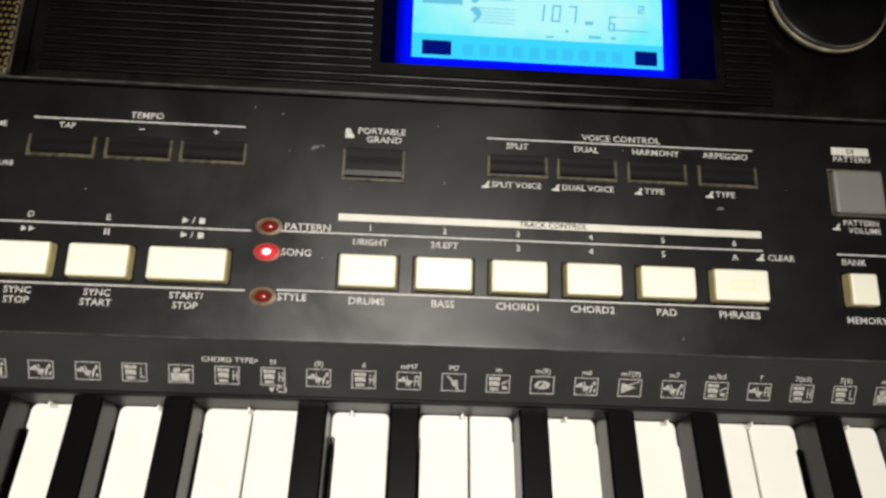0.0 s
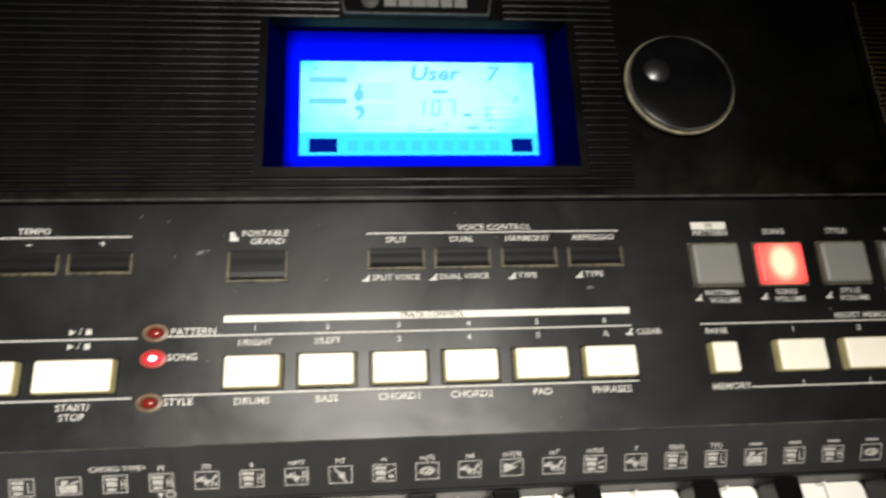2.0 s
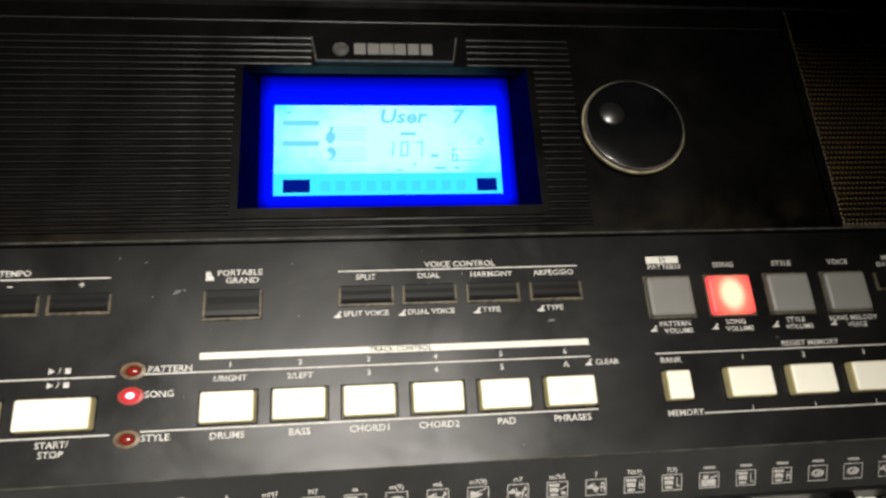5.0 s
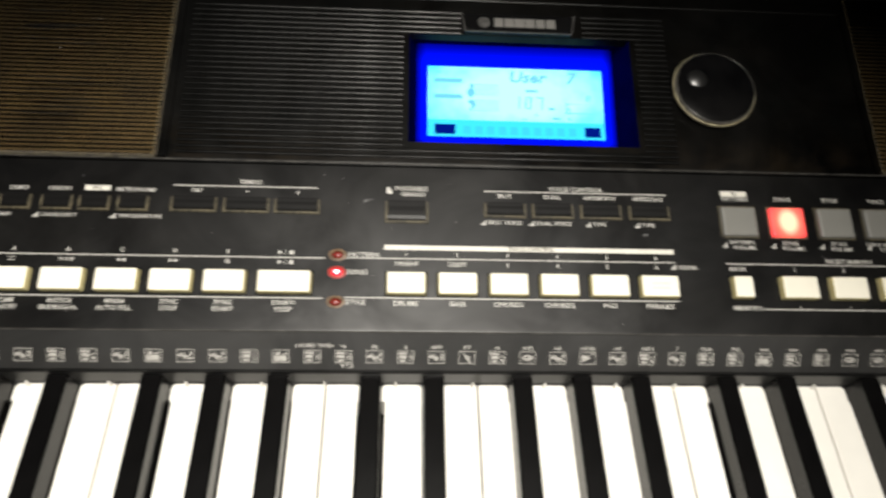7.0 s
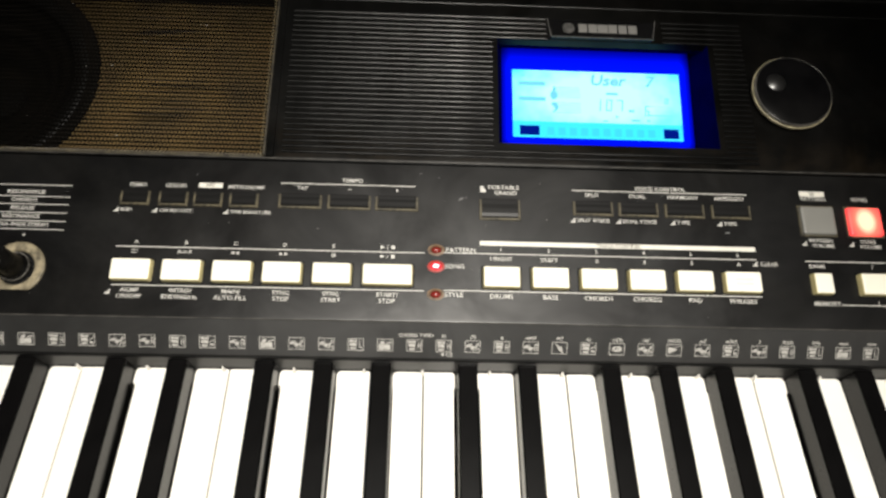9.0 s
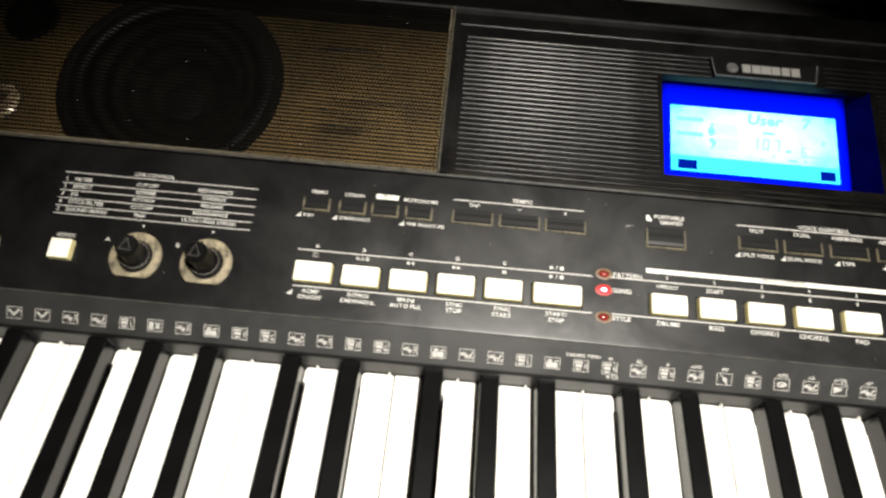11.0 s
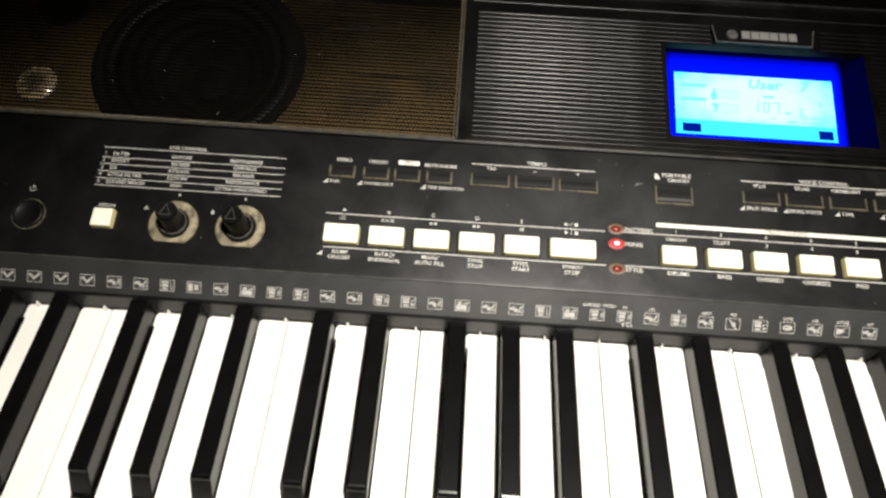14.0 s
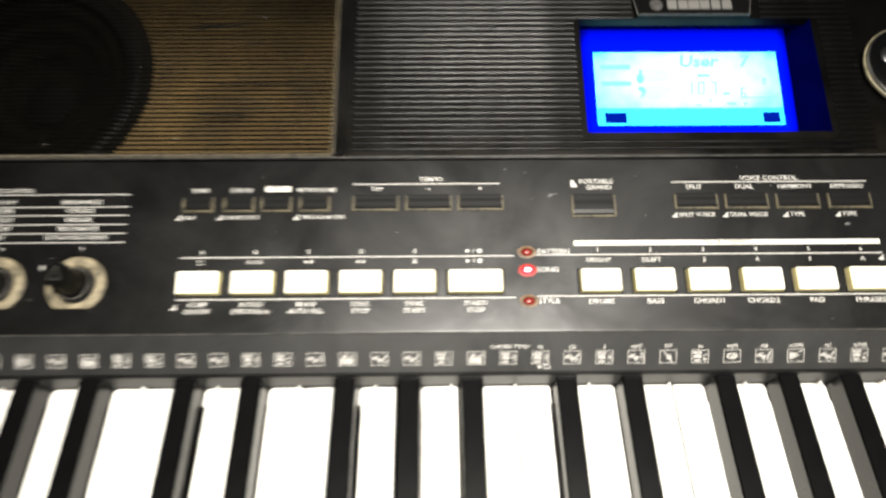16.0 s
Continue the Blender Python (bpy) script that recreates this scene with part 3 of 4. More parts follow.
for i, w in enumerate((0.0048, 0.0048, 0.0056, 0.0048, 0.0046, 0.0048)):
    part("plate_bar", box(-w / 2, w / 2, -0.0027, 0.0027, 0, 0.0004), SILVER, plate_ob, at=pose(-0.0105 + i * 0.0056, 0, 0.0026))

# data dial with its ring
dial = part("dial", turned([(0.0208, -0.001), (0.0208, 0.0040), (0.0203, 0.0052), (0.0198, 0.0054), (0.0150, 0.0062), (0, 0.0066)], 64), GLOSS, kb,
            "large glossy black data dial with a cream ring", at=on_panel(0.1898, 0.1358, UP), smooth=True)
part("dial_ring", turned([(0.0206, 0.0034), (0.0207, 0.0040), (0.0211, 0.0040), (0.0214, 0.0034), (0.0214, 0.0020), (0.0206, 0.0020), (0.0206, 0.0034)], 64), RING, dial, smooth=True)
# pale ring painted as the glint on the dial's upper edge
part("dial_edge", turned([(0.0207, 0.0040), (0.02065, 0.0047), (0.0203, 0.0053), (0.0200, 0.00545), (0.0200, 0.0050)], 64), GLINT, dial, "thin bright rim of the dial, drawn as a glint", smooth=True)
part("finger_dimple", turned([(0.0052, -0.0002), (0.0050, 0.0001), (0.0044, 0.0004), (0.0032, 0.0009), (0.0016, 0.0013), (0, 0.0014)], 36), DIMPLE, dial, at=pose(-0.0095, 0.0040, 0.0066), smooth=True)


# ---- keys ----
# the sharps sit a little off the even twelfths of the octave
SHARP_SHIFT = {1: 0.0003, 3: 0.0014, 6: 0.0006, 8: 0.0008, 10: 0.0006}


def white_outline(n):
    """Outline of the white key n of the octave, 0 to 6 from C, with cut-outs beside the black keys."""
    g = 0.0003
    x0, x1 = n * WHITE + g, (n + 1) * WHITE - g
    semis = (0, 2, 4, 5, 7, 9, 11)
    s = semis[n]
    left = (s - 0.5) * SEMI + SHARP_SHIFT[s - 1] + 0.0049 if n not in (0, 3) else None
    right = (s + 1.5) * SEMI + SHARP_SHIFT[s + 1] - 0.0048 if n not in (2, 6) else None
    back, cut = 0.0006, -0.0990
    slack_right = {0: 0.0014, 1: 0.0004}.get(n, 0.0)
    slack_left = {1: 0.0018, 4: 0.0016}.get(n, 0.0006)
    pts = [(x0, KF), (x1, KF)]
    r, neck, head = 0.0026, 0.0006, back - 0.0080

    def corner(x, sx):
        """Rounded corner at the back; sx points towards the middle of the key."""
        return [(x + sx * r * (1 - math.cos(radians(k))), back - r * (1 - math.sin(radians(k)))) for k in (0, 25, 50, 70, 90)]
    if right is not None:
        pts += [(x1, cut), (right - neck - slack_right, cut), (right - neck - slack_right, head - 0.0006), (right, head)] + corner(right, -1)
    else:
        pts += [(x1, back - 0.0006), (x1 - 0.0006, back)]
    if left is not None:
        pts += corner(left, 1)[::-1] + [(left, head), (left + neck + slack_left, head - 0.0006), (left + neck + slack_left, cut), (x0, cut)]
    else:
        pts += [(x0 + 0.0006, back), (x0, back - 0.0006)]
    return pts


white_meshes = [mesh_of("white_key", lifted(prism(white_outline(n), -0.018, 0.0, 0.0007, 2)), WHITE_KEY) for n in range(7)]
last_c = mesh_of("white_key", lifted(prism([(0.0005, KF), (WHITE - 0.0005, KF), (WHITE - 0.0005, 0.0006), (0.0005, 0.0006)], -0.018, 0.0, 0.0007)), WHITE_KEY)


def black_key():
    bm = bmesh.new()
    H = 0.0128
    yb, yf = 0.0008, -0.0962
    sec = [(yb, 0.0047, 0.0046, H), (-0.0856, 0.0047, 0.0046, H), (-0.0865, 0.0047, 0.0046, H - 0.0002), (-0.0872, 0.0047, 0.0046, H - 0.0007), (-0.0877, 0.0047, 0.0046, H - 0.0014), (-0.0881, 0.0047, 0.0046, H - 0.0024), (yf, 0.0047, 0.0046, -0.002)]
    rows = []
    for y, wb, wt, h in sec:
        e = 0.0007
        zb = -0.004
        if h < 0:
            rows.append([bm.verts.new((sx * wb, y, zb)) for sx in (-1, 1)])
            rows[-1] = [bm.verts.new(v) for v in ((-wb, y, zb), (-wt - 0.0003, y, h), (-wt + e, y, h + 0.0001), (wt - e, y, h + 0.0001), (wt + 0.0003, y, h), (wb, y, zb))]
        else:
            rows.append([bm.verts.new(v) for v in ((-wb, y, zb), (-wt, y, h - e), (-wt + e, y, h), (wt - e, y, h), (wt, y, h - e), (wb, y, zb))])
    for v in [v for v in bm.verts if not v.link_faces and v not in sum(rows, [])]:
        bm.verts.remove(v)
    for p, q in zip(rows, rows[1:]):
        for i in range(5):
            bm.faces.new((p[i], p[i + 1], q[i + 1], q[i]))
    bm.faces.new(rows[0])
    bm.faces.new(rows[-1])
    return lifted(bm)


black_mesh = mesh_of("black_key", black_key(), BLACK_KEY)
KEY_SHIFT = -0.0022
for o in range(5):
    for n in range(7):
        part("white_key", white_meshes[n], None, kb, at=pose((o - 2) * OCT + KEY_SHIFT, 0, 0))
    for s in (1, 3, 6, 8, 10):
        part("black_key", black_mesh, None, kb, at=pose((o - 2) * OCT + (s + 0.5) * SEMI + SHARP_SHIFT[s] + KEY_SHIFT, 0, 0))
part("white_key", last_c, None, kb, at=pose(3 * OCT + KEY_SHIFT, 0, 0))


# ---- buttons ----
def button_mesh(w, d, h, mat, name="push_button", r=0.0009):
    return mesh_of(name, box(-w / 2, w / 2, -d / 2, d / 2, -0.002, h, r, 2), mat)


def frame_mesh(w, d, t=0.0007, h=0.0005):
    bm = bmesh.new()
    for x0, x1, y0, y1 in ((-w / 2 - t, w / 2 + t, -d / 2 - t, -d / 2), (-w / 2 - t, w / 2 + t, d / 2, d / 2 + t), (-w / 2 - t, -w / 2, -d / 2, d / 2), (w / 2, w / 2 + t, -d / 2, d / 2)):
        bmesh.ops.create_cube(bm, size=1, matrix=Matrix.Translation(((x0 + x1) / 2, (y0 + y1) / 2, h / 2)) @ Matrix.Diagonal((x1 - x0, y1 - y0, h, 1)))
    return bm


def cap_mesh(w, d, h):
    """Rounded cap whose sides draw in towards the top."""
    bm = box(-w / 2, w / 2, -d / 2, d / 2, -0.002, h, 0.0009, 2)
    for v in bm.verts:
        if v.co.z > 0:
            v.co.x *= 1 - 0.0013 / w * v.co.z / h
            v.co.y *= 1 - 0.0006 / d * v.co.z / h
    return mesh_of("push_button", bm, CREAM)


def white_button(x, w, y=0.0349, d=0.0107, h=0.0036, label=""):
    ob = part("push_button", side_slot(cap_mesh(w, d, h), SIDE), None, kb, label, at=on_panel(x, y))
    part("button_gap_shade", frame_mesh(w, d, 0.0005, 0.0002), DARK_PRINT, ob)
    return ob


ROW = []
for i in range(5):
    ROW.append(white_button(-0.1401 + i * 0.02334, 0.0192, label="cream rectangular push button"))
ROW.append(white_button(-0.0204, 0.0246, label="wide cream start and stop push button"))
for i in range(6):
    white_button(0.0340 + i * 0.02341, 0.0186, label="cream rectangular push button")
white_button(0.1908, 0.0102, 0.0351, 0.0108, label="narrow cream bank push button")
for i in range(4):
    white_button(0.2181 + i * 0.0242, 0.0182, 0.0352, 0.0112, label="cream rectangular push button")
white_button(-0.2646, 0.0116, 0.0349, 0.0106, label="small cream assign push button")


def wedge(w, d):
    """Cap that rounds down towards its near edge."""
    bm = bmesh.new()
    rows = [(-d / 2, -0.0002), (-d / 2 + 0.0008, 0.0004), (-d / 4, 0.0008), (0, 0.0008), (d / 4, 0.0007), (d / 2, 0.0007)]
    prev = None
    for y, z in rows:
        cur = [bm.verts.new((-w / 2, y, z)), bm.verts.new((w / 2, y, z))]
        if prev:
            bm.faces.new((prev[0], prev[1], cur[1], cur[0]))
        prev = cur
    base = [bm.verts.new((sx * w / 2, sy * d / 2, -0.002)) for sx, sy in ((-1, -1), (1, -1), (1, 1), (-1, 1))]
    bm.verts.ensure_lookup_table()
    n = len(rows)
    left, right = [bm.verts[2 * i] for i in range(n)], [bm.verts[2 * i + 1] for i in range(n)]
    bm.faces.new([base[0]] + left + [base[3]])
    bm.faces.new([base[1]] + right + [base[2]])
    bm.faces.new((base[0], base[1], right[0], left[0]))
    bm.faces.new((base[3], base[2], right[-1], left[-1]))
    bm.faces.new(base)
    return bm


def worn_frame(w, d, t=0.0012, h=0.0012):
    bm = bmesh.new()
    # three sides only: the far side is left out where shadow falls
    for x0, x1, y0, y1 in ((-w / 2 - t, w / 2 + t, -d / 2 - t, -d / 2), (-w / 2 - t, -w / 2, -d / 2, d / 2), (w / 2, w / 2 + t, -d / 2, d / 2)):
        bmesh.ops.create_cube(bm, size=1, matrix=Matrix.Translation(((x0 + x1) / 2, (y0 + y1) / 2, h / 2 - 0.0005)) @ Matrix.Diagonal((x1 - x0, y1 - y0, h, 1)))
    bmesh.ops.bevel(bm, geom=list(bm.edges), offset=0.0003, segments=1, affect="EDGES")
    return bm


def dark_button(x, w, y, d, label="black rectangular push button in a worn frame"):
    ob = part("dark_button", wedge(w, d), DARK_BUTTON, kb, label, at=on_panel(x, y, 0.0002))
    part("button_frame", worn_frame(w, d), FRAME, ob)
    # black strip painted as the shadow along the cap's far edge
    part("button_gap_shade", box(-w / 2, w / 2, d / 2, d / 2 + 0.0006, -0.001, 0.00005), DARK_PRINT, ob)
    return ob


for x in (-0.1442, -0.1259, -0.1092, -0.0919):
    dark_button(x, 0.0118, 0.0710, 0.0062)
for x in (-0.0645, -0.0406, -0.0172):
    dark_button(x, 0.0188, 0.0712, 0.0062)
dark_button(0.0339, 0.0180, 0.0694, 0.0096)
for x in (0.0805, 0.1034, 0.1267, 0.1504):
    dark_button(x, 0.0178, 0.0712, 0.0062)
dark_button(0.2895, 0.0180, 0.0712, 0.0062)


def grey_button(x, mat, label):
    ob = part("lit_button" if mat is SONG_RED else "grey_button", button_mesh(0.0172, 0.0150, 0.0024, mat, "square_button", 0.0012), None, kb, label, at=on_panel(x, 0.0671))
    part("button_frame", frame_mesh(0.0174, 0.0152, 0.0006, 0.0006), FRAME, ob)
    return ob


grey_button(0.1940, GREY, "square grey translucent push button")
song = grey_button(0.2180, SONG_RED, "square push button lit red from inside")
grey_button(0.2421, GREY, "square grey translucent push button")
grey_button(0.2658, GREY, "square grey translucent push button")

# indicator lamps
for y, on in ((0.0479, 0), (0.0399, 1), (0.0265, 0)):
    cup = part("indicator_lamp", turned([(0.0036, 0.0), (0.0036, 0.0005), (0.0026, 0.0008), (0.0022, 0.0002)], 24), LIT_CUP if on else CUP, kb,
               "red indicator lamp, lit" if on else "red indicator lamp, unlit, in a worn cup", at=on_panel(0.0026, y) @ Matrix.Diagonal((1.15, 0.8, 1, 1)))
    part("lens", turned([(0.0021, 0.0003), (0.0018, 0.0009), (0.0010, 0.0013), (0, 0.0014)], 20), LED_ON if on else RED_LENS, cup, smooth=True)
    if on:
        part("lamp_core", turned([(0.0012, 0.0012), (0.0008, 0.0016), (0, 0.0018)], 16), LED_CORE, cup, smooth=True)

# live control knobs, bare shafts in cream collars
for x, lean in ((-0.2280, 7.0), (-0.1930, 0.0)):
    c = part("rotary_knob", turned([(0.0056, -0.001), (0.0054, 0.0060), (0.0050, 0.0120), (0.0054, 0.0130), (0.0053, 0.0168), (0.0047, 0.0175), (0, 0.0175)], 28), KNOB, kb,
             "black rotary control with a pointer in a worn cream collar", at=on_panel(x, 0.0348) @ pose(0, 0, 0, 0, lean, 0))
    level = pose(0, 0, 0, 0, -lean, 0)
    collar = [(0.0128, 0.0), (0.0128, 0.0008), (0.0120, 0.0014), (0.0088, 0.0014), (0.0081, 0.0004)]
    ring = turned(collar, 40)
    for v in ring.verts:
        v.co.y = max(v.co.y, -0.0106)
    part("collar", ring, EDGE, c, "worn cream collar", at=level)
    part("recess", turned([(0.0083, 0.0005), (0, 0.0005)], 32), DARK_PRINT, c, at=level)
    skirt = turned([(0.0070, 0.0004), (0.0070, 0.0030), (0.0062, 0.0040), (0.0054, 0.0040)], 28)
    for i, v in enumerate(skirt.verts):
        if i % 2:
            v.co.x, v.co.y = v.co.x * 0.93, v.co.y * 0.93
    part("skirt", skirt, KNOB, c, "knurled foot of the knob")
    # pale ring stands for the light caught on the foot's rim
    part("skirt_rim", turned([(0.0071, 0.0028), (0.0069, 0.0033), (0.0065, 0.0033), (0.0065, 0.0028)], 28), GLINT, c)
    part("pointer", prism([(-0.0026, -0.0024), (0.0026, -0.0024), (0, 0.0034)], 0, 0.0007, 0.0003), KNOB, c, "raised triangular pointer", at=pose(0, 0, 0.0174))
    for p, q in (((-0.0026, -0.0024), (0, 0.0034)), ((0, 0.0034), (0.0026, -0.0024)), ((-0.0026, -0.0024), (0.0026, -0.0024))):
        L = math.hypot(q[0] - p[0], q[1] - p[1])
        part("pointer_edge", box(-L / 2, L / 2, -0.00016, 0.00016, 0, 0.0002), GLINT, c, at=pose((p[0] + q[0]) / 2, (p[1] + q[1]) / 2, 0.0180, 0, 0, math.degrees(math.atan2(q[1] - p[1], q[0] - p[0]))))
    part("notch", box(0.0018, 0.0026, 0.0030, 0.0050, 0.0160, 0.0177), DARK_PRINT, c)

# power switch and master volume
pw = part("power_switch", turned([(0.0080, 0.0), (0.0080, 0.0012), (0.0070, 0.0020), (0.0062, 0.0012), (0, 0.0010)], 40), DARK_BUTTON, kb, "round black power button", at=on_panel(-0.3043, 0.0348), smooth=True)
part("power_rim", turned([(0.0087, 0.0), (0.0087, 0.0004), (0.0081, 0.0004), (0.0081, 0.0)], 40), FRAME, pw)
vol = part("volume_knob", turned([(0.0085, 0.0), (0.0085, 0.0130), (0.0078, 0.0140), (0, 0.0140)], 40), GLOSS, kb, "round black volume knob in a cream ring", at=on_panel(-0.3505, 0.0575))
part("volume_ring", turned([(0.0108, 0.0), (0.0108, 0.0010), (0.0092, 0.0010), (0.0092, 0.0)], 40), EDGE, vol)

# ---- speakers behind the grilles ----
GX0, GX1 = BODY_X0 + 0.008, -0.0850
COS = math.cos(radians(TILT))
DEEP = -0.0050                    # the baffle lies this far below the panel


def on_baffle(x, y, h=0.0):
    return on_panel(x, y, DEEP + h)


def baffle_board(x0, x1, y0, y1, holes):
    """Board with round holes; x, y in the plan, flat in its own frame."""
    bm = bmesh.new()
    cx, cy = (x0 + x1) / 2, (y0 + y1) / 2
    edges = []

    def loop(points):
        vs = [bm.verts.new((x, y, 0)) for x, y in points]
        ring = [bm.edges.new((vs[i], vs[(i + 1) % len(vs)])) for i in range(len(vs))]
        edges.extend(ring)
        return vs
    loops = [loop([((x - cx), (y - cy) / COS) for x, y in ((x0, y0), (x1, y0), (x1, y1), (x0, y1))])]
    for hx, hy, r in holes:
        loops.append(loop([(hx - cx + r * math.cos(2 * math.pi * i / 48), (hy - cy) / COS + r * math.sin(2 * math.pi * i / 48)) for i in range(48)]))
    bmesh.ops.triangle_fill(bm, use_beauty=True, use_dissolve=False, edges=edges)
    for vs in loops:
        low = [bm.verts.new((v.co.x, v.co.y, -0.004)) for v in vs]
        for i in range(len(vs)):
            j = (i + 1) % len(vs)
            bm.faces.new((vs[i], low[i], low[j], vs[j]))
    return bm, on_baffle(cx, cy)


def beaded_edge(length, r=0.00062, pitch=0.0019):
    """Folded edge of the perforated sheet: a row of small bumps along x."""
    bm = bmesh.new()
    for i in range(int(length / pitch)):
        bmesh.ops.create_icosphere(bm, subdivisions=1, radius=r, matrix=Matrix.Translation((-length / 2 + (i + 0.5) * pitch, 0, 0)) @ Matrix.Diagonal((1, 1, 0.8, 1)))
    return bm


for x0, x1, cx, mx, inner in ((GX0, GX1, -0.2364, 1, GX1), (0.2712, BODY_X1 - 0.008, 0.4264, -1, 0.2712)):
    part("speaker_grille", plate(x0, x1, 0.0934, 0.1955, UP, 0.0004), GRILLE, kb, "perforated dark metal speaker grille, dusty olive brown")
    part("grille_bead", plate(x0, x1, 0.0922, 0.0936, UP + 0.0006, 0.003), BEAD, kb)
    part("grille_hem", beaded_edge(x1 - x0), HEM, kb, "bumpy folded edge of the grille", at=on_panel((x0 + x1) / 2, 0.0940, UP + 0.0004))
    part("grille_hem", beaded_edge(0.1015 / COS), HEM, kb, at=on_panel(inner - mx * 0.0008, 0.1445, UP + 0.0006) @ pose(0, 0, 0, 0, 0, 90))
    tx, px = cx - mx * 0.0900, cx - mx * 0.0881
    bm, m = baffle_board(x0, x1, 0.0934, 0.1955, ((cx, 0.1360, 0.0560), (px, 0.1690, 0.0140)))
    part("speaker_baffle", bm, BAFFLE, kb, at=m)
    w = part("woofer", turned([(0.0618, 0.0002), (0.0616, 0.0012), (0.0575, 0.0017), (0.0555, 0.0010), (0.0500, 0.0006), (0.0400, -0.0060), (0.0250, -0.0165), (0.0125, -0.0225), (0, -0.0225)], 64), CONE, kb,
             "deep round black woofer cone behind the grille", at=on_baffle(cx, 0.1360), smooth=True)
    part("surround", turned([(0.0560, 0.0009), (0.0548, 0.0017), (0.0520, 0.0020), (0.0495, 0.0014), (0.0485, -0.0002)], 64), SURROUND, w, smooth=True)
    part("cap_rim", turned([(0.0128, 0.0), (0.0126, 0.0012), (0.0112, 0.0012), (0.0110, 0.0)], 40), SURROUND, w, at=pose(0, 0, -0.0224))
    part("dust_cap", turned([(0.0112, 0.0004), (0.0090, 0.0014), (0.0050, 0.0022), (0, 0.0025)], 36), DARK_PRINT, w, at=pose(0, 0, -0.0224), smooth=True)
    tw = part("tweeter", turned([(0.0128, 0.0), (0.0126, 0.0006), (0.0118, 0.0006), (0.0114, 0.0001)], 36), BEAD, kb, "small shiny tweeter dome behind the grille",
              at=on_baffle(tx, 0.1150), smooth=True)
    part("dome", turned([(0.0115, 0.0002), (0.0106, 0.0010), (0.0082, 0.0022), (0.0045, 0.0030), (0, 0.0033)], 36), DOME, tw, smooth=True)
    part("bass_port", turned([(0.0155, 0.0002), (0.0155, 0.0008), (0.0138, 0.0008), (0.0132, -0.0030), (0.0126, -0.0300), (0, -0.0300)], 40), DARK_PRINT, kb, "round black bass port", at=on_baffle(px, 0.1690))

for x0, x1 in ((BODY_X0, GX0), (BODY_X1 - 0.008, BODY_X1)):
    part("end_cap", lifted(extrude_profile([(0.0932, -0.022), (0.0932, pz(0.0932) + UP), (TOP_Y, pz(TOP_Y) + UP), (TOP_Y, -0.022)], x0, x1)), UPPER, kb)


# ---- printing on the control panel ----
def line(x0, x1, y, t=0.0005, mat=None):
    return part("printed_line", flat(x1 - x0, t), mat or PRINT, panel, at=on_panel((x0 + x1) / 2, y, 0.00012))


def say(body, x, y, size=0.0030, align="CENTER", mat=None, h=0.00016, space=1.0):
    return write(body, on_panel(x, y, h), size, panel, mat, align, space=space)


def pedal(x, y):
    """The small key-hold mark before second functions."""
    part("hold_mark", prism([(-0.0014, -0.0011), (0.0012, -0.0011), (0.0012, -0.0006), (0.0006, -0.0004), (0.0014, 0.0010), (0.0006, 0.0012), (-0.0003, -0.0002), (-0.0014, -0.0006)], 0, 0.00005), PRINT, panel, at=on_panel(x, y, 0.00012))


def tri(x, y, s=0.001, turn=0.0):
    part("arrow_mark", prism([(-s, -s), (s, 0), (-s, s)], 0, 0.00005), PRINT, panel, at=on_panel(x, y, 0.00012) @ pose(0, 0, 0, 0, 0, turn))


def square(x, y, w=0.0018, h=0.0018):
    part("square_mark", flat(w, h), PRINT, panel, at=on_panel(x, y, 0.00012))


line(-0.1496, -0.0030, 0.0464)
line(-0.1490, -0.0030, 0.0281)
line(0.0060, 0.1603, 0.0467)
line(0.0065, 0.1606, 0.0286)
line(0.0238, 0.1603, 0.0519, 0.0023, BAR)
say("TRACK CONTROL", 0.0922, 0.0519, 0.0024, mat=DARK_PRINT, h=0.0002)
for i, (n, a, b) in enumerate((("1", "1/RIGHT", "DRUMS"), ("2", "2/LEFT", "BASS"), ("3", "3", "CHORD1"), ("4", "4", "CHORD2"), ("5", "5", "PAD"), ("6", "A", "PHRASES"))):
    x = 0.0340 + i * 0.02341
    say(n, x, 0.0487, 0.0026)
    say(a, x, 0.0442, 0.0028)
    say(b, x, 0.0261, 0.0031)
pedal(0.1594, 0.0446)
say("CLEAR", 0.1618, 0.0445, 0.0027, "LEFT")
say("PATTERN", 0.0072, 0.0481, 0.0031, "LEFT")
say("SONG", 0.0068, 0.0401, 0.0031, "LEFT")
say("STYLE", 0.0068, 0.0265, 0.0031, "LEFT")
for i, (c, under) in enumerate((("A", ("ACMP", "ON/OFF")), ("B", ("INTRO/", "ENDING/rit.")), ("C", ("MAIN/", "AUTO FILL")), ("D", ("SYNC", "STOP")), ("E", ("SYNC", "START")), ("", ("START/", "STOP")))):
    x = -0.1401 + i * 0.02334 if i < 5 else -0.0204
    if c:
        say(c, x, 0.0487, 0.0026)
    say(under[0], x, 0.0258, 0.0029)
    say(under[1], x, 0.0229, 0.0029)
pedal(-0.1500, 0.0248)
line(-0.1420, -0.1390, 0.0449, 0.0003)
line(-0.1420, -0.1390, 0.0435, 0.0003)
say("A", -0.1195, 0.0443, 0.0026)
say("B", -0.1145, 0.0443, 0.0026)
line(-0.1182, -0.1158, 0.0447, 0.0003)
line(-0.1182, -0.1158, 0.0439, 0.0003)
tri(-0.0923, 0.0443, 0.0009, 180)
tri(-0.0946, 0.0443, 0.0009, 180)
tri(-0.0714, 0.0443, 0.0009)
tri(-0.0691, 0.0443, 0.0009)
square(-0.0472, 0.0443, 0.0006, 0.0019)
